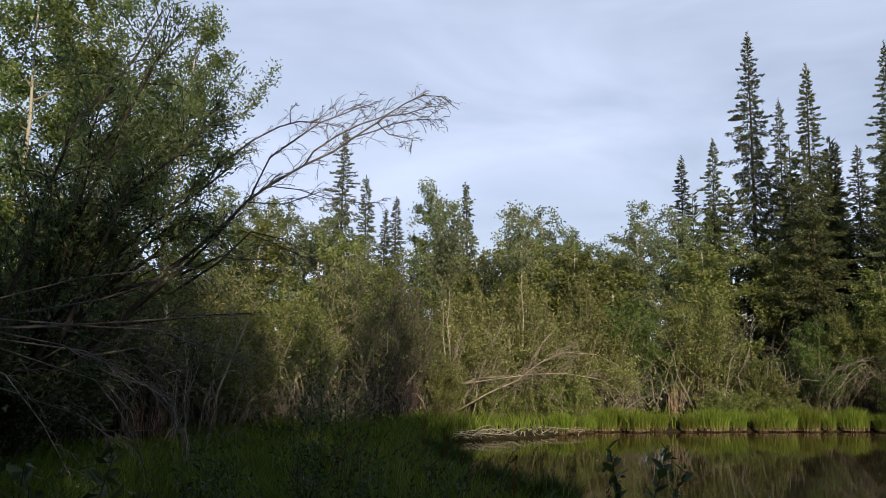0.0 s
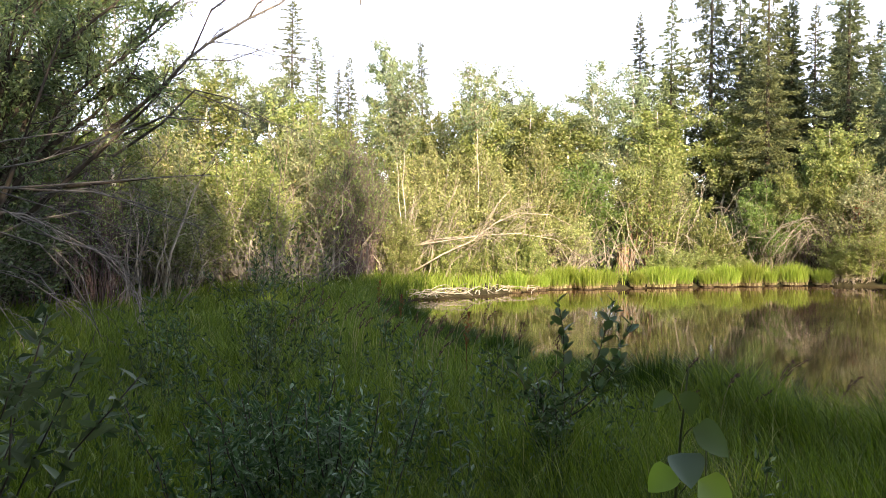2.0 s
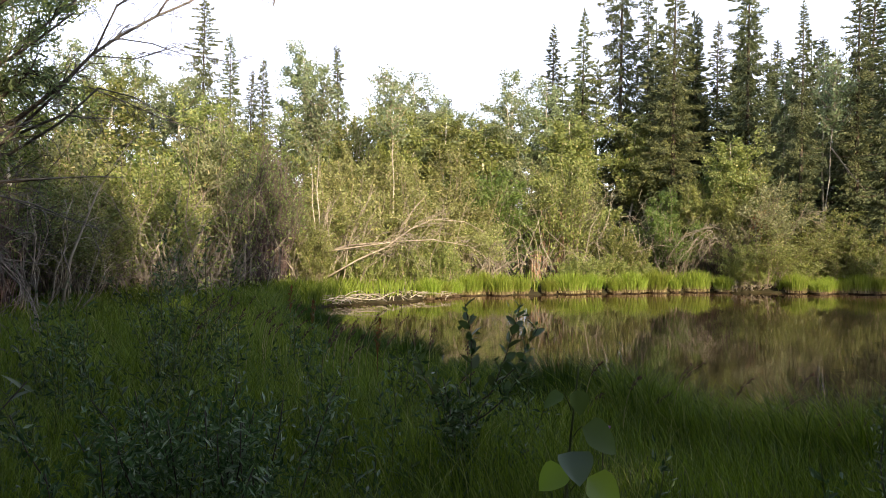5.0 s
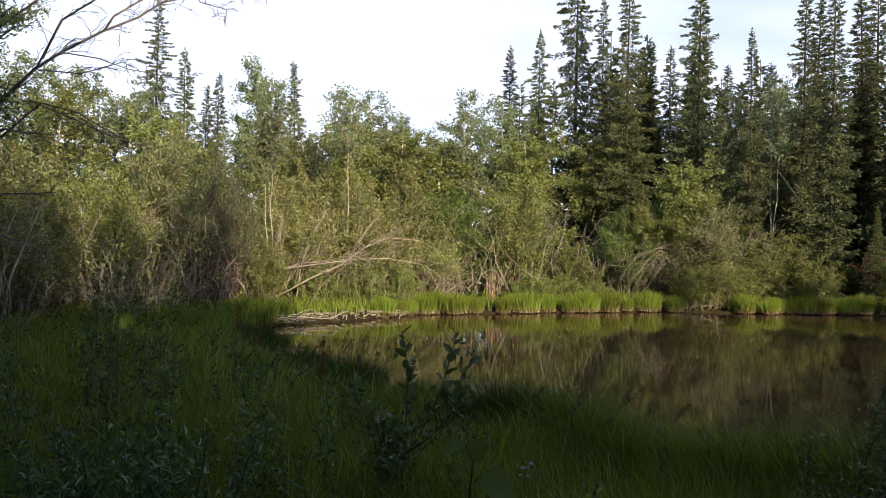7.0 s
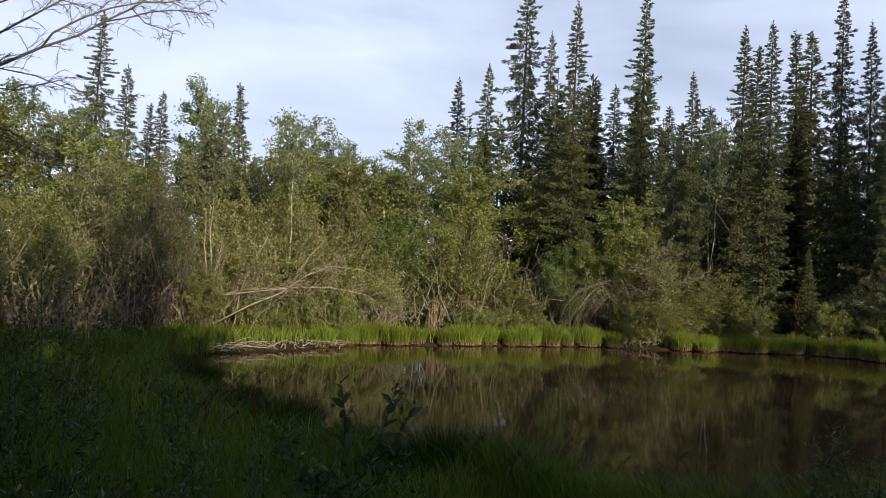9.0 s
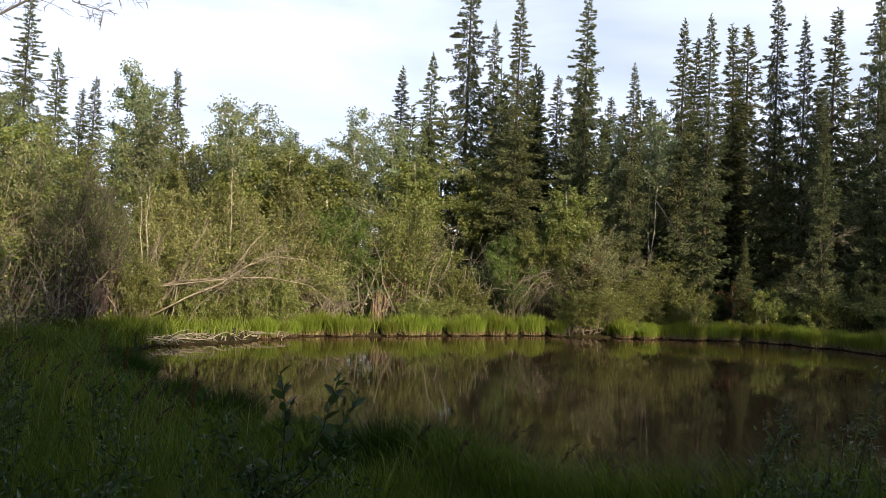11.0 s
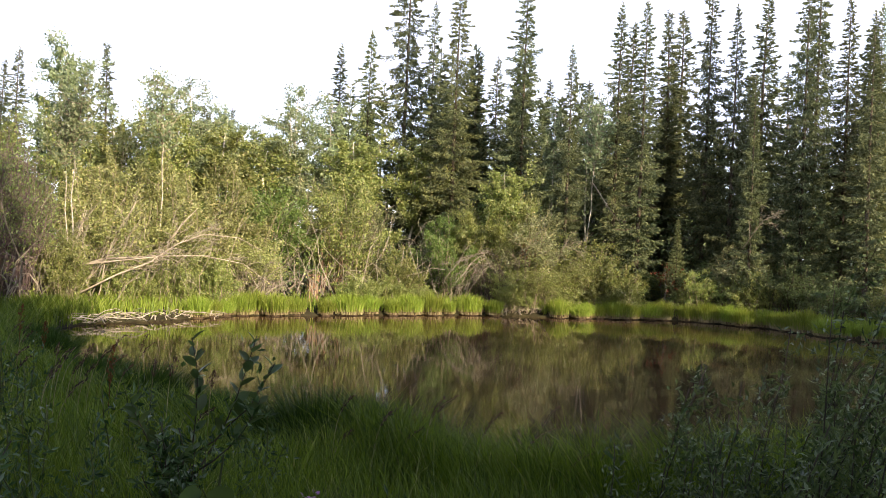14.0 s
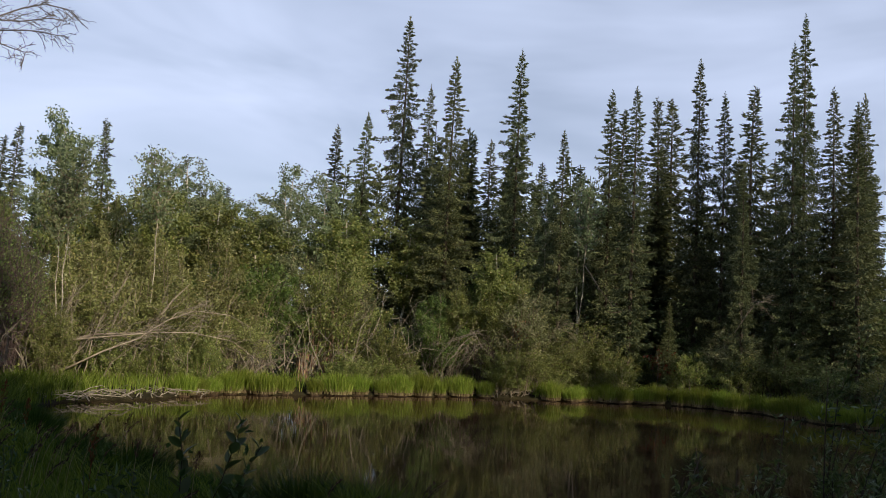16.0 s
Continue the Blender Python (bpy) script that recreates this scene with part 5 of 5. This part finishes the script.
LEAF_POPLAR = [leaf_mesh("leaf", M_POPLAR, 0.085, 0.074, 0.1, 0.62), leaf_mesh("leaf", M_POPLAR_DIM, 0.08, 0.066, 0.2, 0.62), leaf_mesh("leaf", M_POPLAR_PALE, 0.075, 0.080, 0.25, 0.62)]
LEAF_BROAD = [leaf_mesh("leaf", M_WILLOW_DARK, 0.095, 0.042, 0.15), leaf_mesh("leaf", M_WILLOW_DARK, 0.08, 0.036, 0.25)]


def aim(pos, way, roll):
    """The pose of a leaf at pos that points along way."""
    x = Vector(way).normalized()
    y = Vector((0, 0, 1)).cross(x)
    y = y.normalized() if y.length > 1e-3 else Vector((0, 1, 0))
    m = Matrix((x, y, x.cross(y))).transposed().to_4x4()
    return Matrix.Translation(pos) @ m @ Matrix.Rotation(roll, 4, "X")


def leafy_plant(name, label, category, stems, mat_stem, meshes, gap, seed, leaf_from=0.25, splay=0.9, size=1.0, group="", r0=0.004, cloud=0, cloud_mat=None, cloud_leaf=(0.05, 0.02)):
    """A small plant: stems as lines; each leaf is a part of its own."""
    rng = np.random.default_rng(seed)
    t = thing(name, label, category, group)
    for line in stems:
        line = np.asarray(line, float)
        stem = part("stem", Soup().tube(line, r0, 0.002, 5), mat_stem, t, "", True)
        length = np.linalg.norm(np.diff(line, axis=0), axis=1).sum()
        n = max(3, int(length * (1 - leaf_from) / gap))
        a = rng.uniform(0, 6.28)
        for k in range(n):
            u = min(0.995, leaf_from + (1 - leaf_from) * (k + rng.uniform(0, 0.6)) / n)
            p, d = along(line, [u])
            d = d[0] / np.linalg.norm(d[0])
            a += 2.4 + rng.normal() * 0.3
            side = np.array([math.cos(a), math.sin(a), 0.15])
            way = d * rng.uniform(0.5, 0.9) + side * splay
            leaf = new("leaf", meshes[int(rng.integers(len(meshes)))])
            leaf.parent = stem
            leaf.matrix_basis = aim(p[0], way, rng.uniform(-1.3, 1.3)) @ Matrix.Scale(size * rng.uniform(0.7, 1.1) * (1.0 - 0.25 * (u > 0.93)), 4)
    if cloud:
        s = Soup()
        for line in stems:
            n = cloud // len(stems)
            pos, way = along(np.asarray(line, float), rng.uniform(0.1, 0.98, n))
            way = way / np.linalg.norm(way, axis=1, keepdims=True) * 0.5 + rng.normal(size=(n, 3)) * 0.7
            s.leaves(pos + rng.normal(size=(n, 3)) * 0.025, way, rng.uniform(0.6, 1.2, n) * cloud_leaf[0], rng.uniform(0.8, 1.2, n) * cloud_leaf[1], rng, 0.2, up=1.0)
        tagged(part("small_foliage", s, cloud_mat, t), kind="stuff")
    return t


def gz(x, y):
    return float(ground_height(x, y)) - 0.02


_r = np.random.default_rng(300)
# the sapling that stands against the water
leafy_plant("willow_sapling", "willow sapling with grey-green oval leaves against the pond", "sapling",
            [bend((0.36, 3.78, gz(0.36, 3.78)), (0.42, 3.80, 1.13), (0.06, 0, 0), _r, 7, 0.01), bend((0.38, 3.78, 0.45), (0.68, 3.78, 1.14), (0.03, 0, -0.03), _r, 7, 0.01),
             bend((0.45, 3.78, 0.65), (0.76, 3.76, 1.03), (0.02, 0, -0.03), _r, 6, 0.01), bend((0.45, 3.75, 0.58), (0.70, 3.72, 0.88), (0.03, 0, -0.02), _r, 6, 0.01),
             bend((0.36, 3.75, 0.45), (0.20, 3.72, 0.88), (0, 0, 0.02), _r, 6, 0.01)],
            M_DARK_BARK, [LEAF_SAPLING[0]], 0.028, 301, 0.48, 0.75, 1.0, cloud=150, cloud_mat=M_WILLOW_BLUE)
_s = []
for k in range(16):
    a, le = _r.uniform(0, 6.28), _r.uniform(0.05, 0.32)
    _s.append(bend((0.42, 3.7, gz(0.42, 3.7)), (0.42 + math.cos(a) * le, 3.65 + math.sin(a) * le, _r.uniform(0.5, 0.82)), (0, 0, 0.04), _r, 6, 0.012))
leafy_plant("willow_bush", "low willow bush with dull green leaves at a sapling's foot", "shrub", _s, M_DARK_BARK, LEAF_SAPLING, 0.06, 306, 0.2, 1.1, 0.8, cloud=1300, cloud_mat=M_WILLOW_BLUE, cloud_leaf=(0.05, 0.014))
# poplar seedling by the camera's feet
def build_poplar():
    rr = np.random.default_rng(302)
    t = thing("poplar_seedling", "young poplar shoot with broad yellow-green heart-shaped leaves", "seedling")
    part("stem", Soup().tube([(0.36, 1.42, gz(0.36, 1.42)), (0.362, 1.425, 0.6), (0.37, 1.43, 1.01), (0.378, 1.43, 1.12), (0.39, 1.43, 1.24)], 0.004, 0.0015, 6), M_GREEN_STEM, t, "", True)
    for k, (base, tip, facing, s) in enumerate([
        ((0.366, 1.42, 1.072), (0.305, 1.40, 1.03), (0.1, -0.6, 0.75), 0.8), ((0.405, 1.42, 1.055), (0.465, 1.40, 1.00), (-0.1, -0.6, 0.75), 1.05), ((0.376, 1.42, 1.100), (0.388, 1.36, 1.05), (0.0, -0.3, 0.95), 0.92),
        ((0.395, 1.42, 1.14), (0.475, 1.41, 1.095), (0.1, -0.7, 0.7), 1.1), ((0.385, 1.42, 1.205), (0.39, 1.40, 1.16), (0.1, -0.9, 0.3), 0.62), ((0.365, 1.43, 1.195), (0.318, 1.43, 1.172), (0.0, -0.4, 0.9), 0.6),
    ]):
        x = (Vector(tip) - Vector(base)).normalized()
        z = (Vector(facing) - x * x.dot(Vector(facing))).normalized()
        # lower two plain, third with painted sky sheen, upper ones with painted shade
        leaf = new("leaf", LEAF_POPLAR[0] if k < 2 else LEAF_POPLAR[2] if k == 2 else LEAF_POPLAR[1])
        leaf.matrix_basis = Matrix.Translation(Vector(base) + Vector((0.0, 0, -0.003))) @ Matrix((x, z.cross(x), z)).transposed().to_4x4() @ Matrix.Scale(s * 0.86, 4)
        leaf.parent = part("leaf_stalk", Soup().tube(bend((0.378, 1.43, base[2] - 0.03), base, (0, 0, 0.004), rr, 4, 0.01), 0.0012, 0.001, 4), M_GREEN_STEM, t, "", True)


build_poplar()
# the broad-leaved shrub at the left edge
_s = []
for k in range(13):
    a, le = _r.uniform(0, 6.28), _r.uniform(0.2, 0.62)
    _s.append(bend((-1.42, 2.2, gz(-1.42, 2.2)), (-1.36 + math.cos(a) * le, 2.2 + math.sin(a) * le * 0.8, 1.36 - le * 0.8 * _r.uniform(0.5, 1.2)), (0, 0, 0.08), _r, 7, 0.012))
leafy_plant("broadleaf_shrub", "leafy willow shrub with broad dull green leaves", "shrub", _s, M_DARK_BARK, LEAF_BROAD, 0.04, 303, 0.3, 1.1, 0.85, cloud=700, cloud_mat=M_WILLOW_DARK, cloud_leaf=(0.06, 0.025))
# the blue-green bush in the near grass
_s = []
for k in range(60):
    x, y = -0.85 + _r.uniform(-0.12, 0.58), 2.75 + _r.uniform(-0.3, 0.55)
    _s.append(bend((x * 0.7 - 0.15, y, gz(x, y)), (x + _r.normal() * 0.14, y + _r.normal() * 0.12, _r.uniform(0.5, 0.92)), (0, 0, 0.03), _r, 6, 0.015))
leafy_plant("willow_bush", "low willow bush with blue-green leaves in the grass", "shrub", _s, M_DARK_BARK, [LEAF_SAPLING[1]], 0.075, 304, 0.15, 0.9, 0.7, cloud=8500, cloud_mat=M_WILLOW_BLUE, cloud_leaf=(0.043, 0.013))
# the willow at the right edge, slender leaves
_s = []
for k in range(84):
    x, y = 2.35 + _r.uniform(-0.65, 0.85), 2.5 + _r.uniform(-0.5, 0.5)
    top = _r.uniform(0.6, 1.1) + 0.42 * _r.uniform(0, 1) ** 2 + 0.24 * (x - 2.2)
    _s.append(bend((0.5 * x + 1.1 + _r.normal() * 0.12, 0.5 * y + 1.2 + _r.normal() * 0.12, gz(2, 2.4)), (x + 0.22, y, top), (-0.04, 0, 0.03), _r, 7, 0.012))
leafy_plant("willow_bush", "tall slender willow shoots with narrow dull leaves at the shore", "shrub", _s, M_DARK_BARK, [LEAF_SAPLING[1]], 0.12, 305, 0.2, 0.9, 0.62, cloud=20000, cloud_mat=M_SHOOT, cloud_leaf=(0.038, 0.011))
# leafy shoots that rise from the meadow
for k, (x, y, top) in enumerate([(-1.55, 6.3, 1.75), (-1.42, 6.4, 1.5), (-1.75, 6.2, 1.35), (-1.3, 5.2, 1.1), (-0.9, 5.0, 1.0), (-2.3, 5.6, 1.05), (-1.75, 4.6, 1.0), (-0.35, 4.6, 0.9), (-2.6, 4.4, 0.95), (0.1, 4.2, 0.85), (-1.0, 3.9, 0.85), (-0.1, 3.2, 0.78), (0.95, 3.0, 0.66), (-2.0, 3.4, 0.8), (-1.5, 3.2, 0.75), (-2.4, 6.6, 1.1), (-0.6, 5.6, 0.9), (0.75, 4.3, 0.75), (0.15, 5.2, 0.85), (-3.0, 5.6, 1.0), (-1.1, 4.4, 1.0), (-1.35, 4.1, 0.95), (-1.6, 3.9, 0.92), (-0.75, 4.2, 0.88), (-0.4, 3.6, 0.82), (-0.2, 4.0, 0.8), (-1.9, 5.2, 1.1), (-1.15, 6.0, 1.05), (-2.1, 4.1, 0.9), (-2.7, 3.6, 0.9), (0.05, 3.6, 0.75), (-1.45, 5.6, 1.25), (1.5, 2.6, 0.72), (0.3, 2.6, 0.62), (-0.6, 6.4, 0.85)]):
    _s = [bend((x, y, gz(x, y)), (x + _r.normal() * 0.06, y, top), (0.03, 0, 0), _r, 7, 0.01)]
    for _ in range(4):
        _s.append(bend((x + _r.normal() * 0.06, y, gz(x, y)), (x + _r.normal() * 0.22, y + _r.normal() * 0.18, top * _r.uniform(0.55, 0.88)), (0.03, 0, 0), _r, 7, 0.012))
    leafy_plant("willow_shoot", "slender leafy willow shoots rising from the grass", "shoot", _s, M_GREEN_STEM, [LEAF_SAPLING[1]], 0.065, 310 + k, 0.2, 1.0, 0.85, "leafy shoots in the meadow", cloud=240, cloud_mat=M_WILLOW_BLUE, cloud_leaf=(0.05, 0.014))


def seed_stalk(name, label, x, y, top, mat, seed, thick, n, lean=0.1):
    rr = np.random.default_rng(seed)
    t = thing(name, label, "seed stalk", "seed stalks by the shore")
    a, nod = rr.uniform(-0.6, 0.6), lean * rr.uniform(0.5, 1.2)
    z0 = gz(x, y)
    u = np.linspace(0, 1, 9)
    line = np.stack([x + math.cos(a) * nod * u**3.5, y + math.sin(a) * nod * u**3.5, z0 + (top - z0) * (u - 0.12 * u**5)], 1)
    part("stem", Soup().tube(line, 0.0028, 0.0012, 4), M_STRAW if mat is M_SEED else M_RUST, t, "", True)
    u = rr.uniform(0.74 if mat is M_SEED else 0.5, 0.999, n)
    pos, way = along(line, u)
    spread = thick * np.sin(np.pi * (u - u.min()) / (1.0 - u.min() + 1e-6))[:, None]
    head = part("seed_head", Soup().leaves(pos + rr.normal(size=(n, 3)) * spread, way / np.linalg.norm(way, axis=1, keepdims=True) + rr.normal(size=(n, 3)) * 0.35, 0.024, 0.008, rr), mat, t)
    tagged(head, kind="stuff")


for k in range(30):
    x = 1.2 + 2.2 * _r.uniform(0, 1)
    seed_stalk("grass_seed_head", "dark nodding grass seed head at the near shore", x, 4.7 - 0.45 * (x - 1.2) + _r.normal() * 0.2, _r.uniform(0.54, 0.78), M_SEED, 400 + k, 0.004, 36, 0.18)
for k in range(46):
    x = -2.0 + 2.5 * _r.uniform(0, 1)
    y = 7.6 - 1.6 * x / 2.0 + _r.normal() * 0.7
    seed_stalk("grass_seed_head", "thin nodding grass seed head in the meadow", x, max(5.0, y - 1.0), _r.uniform(0.62, 0.9), M_SEED, 480 + k, 0.005, 36, 0.16)
for k, (x, y, top) in enumerate([(-0.02, 6.2, 0.88), (-0.75, 8.6, 0.8), (0.25, 6.0, 0.8), (-0.5, 7.4, 0.72), (-1.1, 9.6, 0.9), (0.35, 5.8, 0.85), (0.6, 5.6, 0.78)]):
    seed_stalk("dock_seed_stalk", "rust-brown dock seed stalk in the grass", x, y, top, M_RUST if k in (0, 1, 4) else M_SEED, 450 + k, 0.016, 120 if k in (0, 1, 4) else 50, 0.03)


def flower(x, y, z, seed):
    rr = np.random.default_rng(seed)
    t = thing("pink_flower", "small pale pink wildflower in the near grass", "flower")
    part("stem", Soup().tube(bend((x, y, gz(x, y)), (x, y, z), (0.01, 0, 0), rr, 5, 0.01), 0.003, 0.002, 4), M_GREEN_STEM, t, "", True)
    n = 12
    part("blossom", Soup().leaves(np.array([x, y, z]) + rr.normal(size=(n, 3)) * 0.012, rr.normal(size=(n, 3)) + [0, 0, 0.4], 0.012, 0.008, rr), M_PETAL, t, "pale pink petals")


flower(0.66, 2.25, 0.92, 500)

# a red-leaved shrub under the spruces
red = make_shrub(601, 1.2, 0.4, 9, 260, M_RED_LEAF, M_DEAD_GREY, name="red_shrub", label="small shrub with reddish leaves under the spruces", group="red shrubs")
LATE.append((red, place(13.9, 19.9, float(ground_height(13.9, 19.9)) + 0.3, 0, 1.0)))
copy_thing(red, place(9.4, 19.9, float(ground_height(9.4, 19.9)) + 1.2, 80, 0.7))

for ob, m in LATE:
    ob.matrix_basis = m
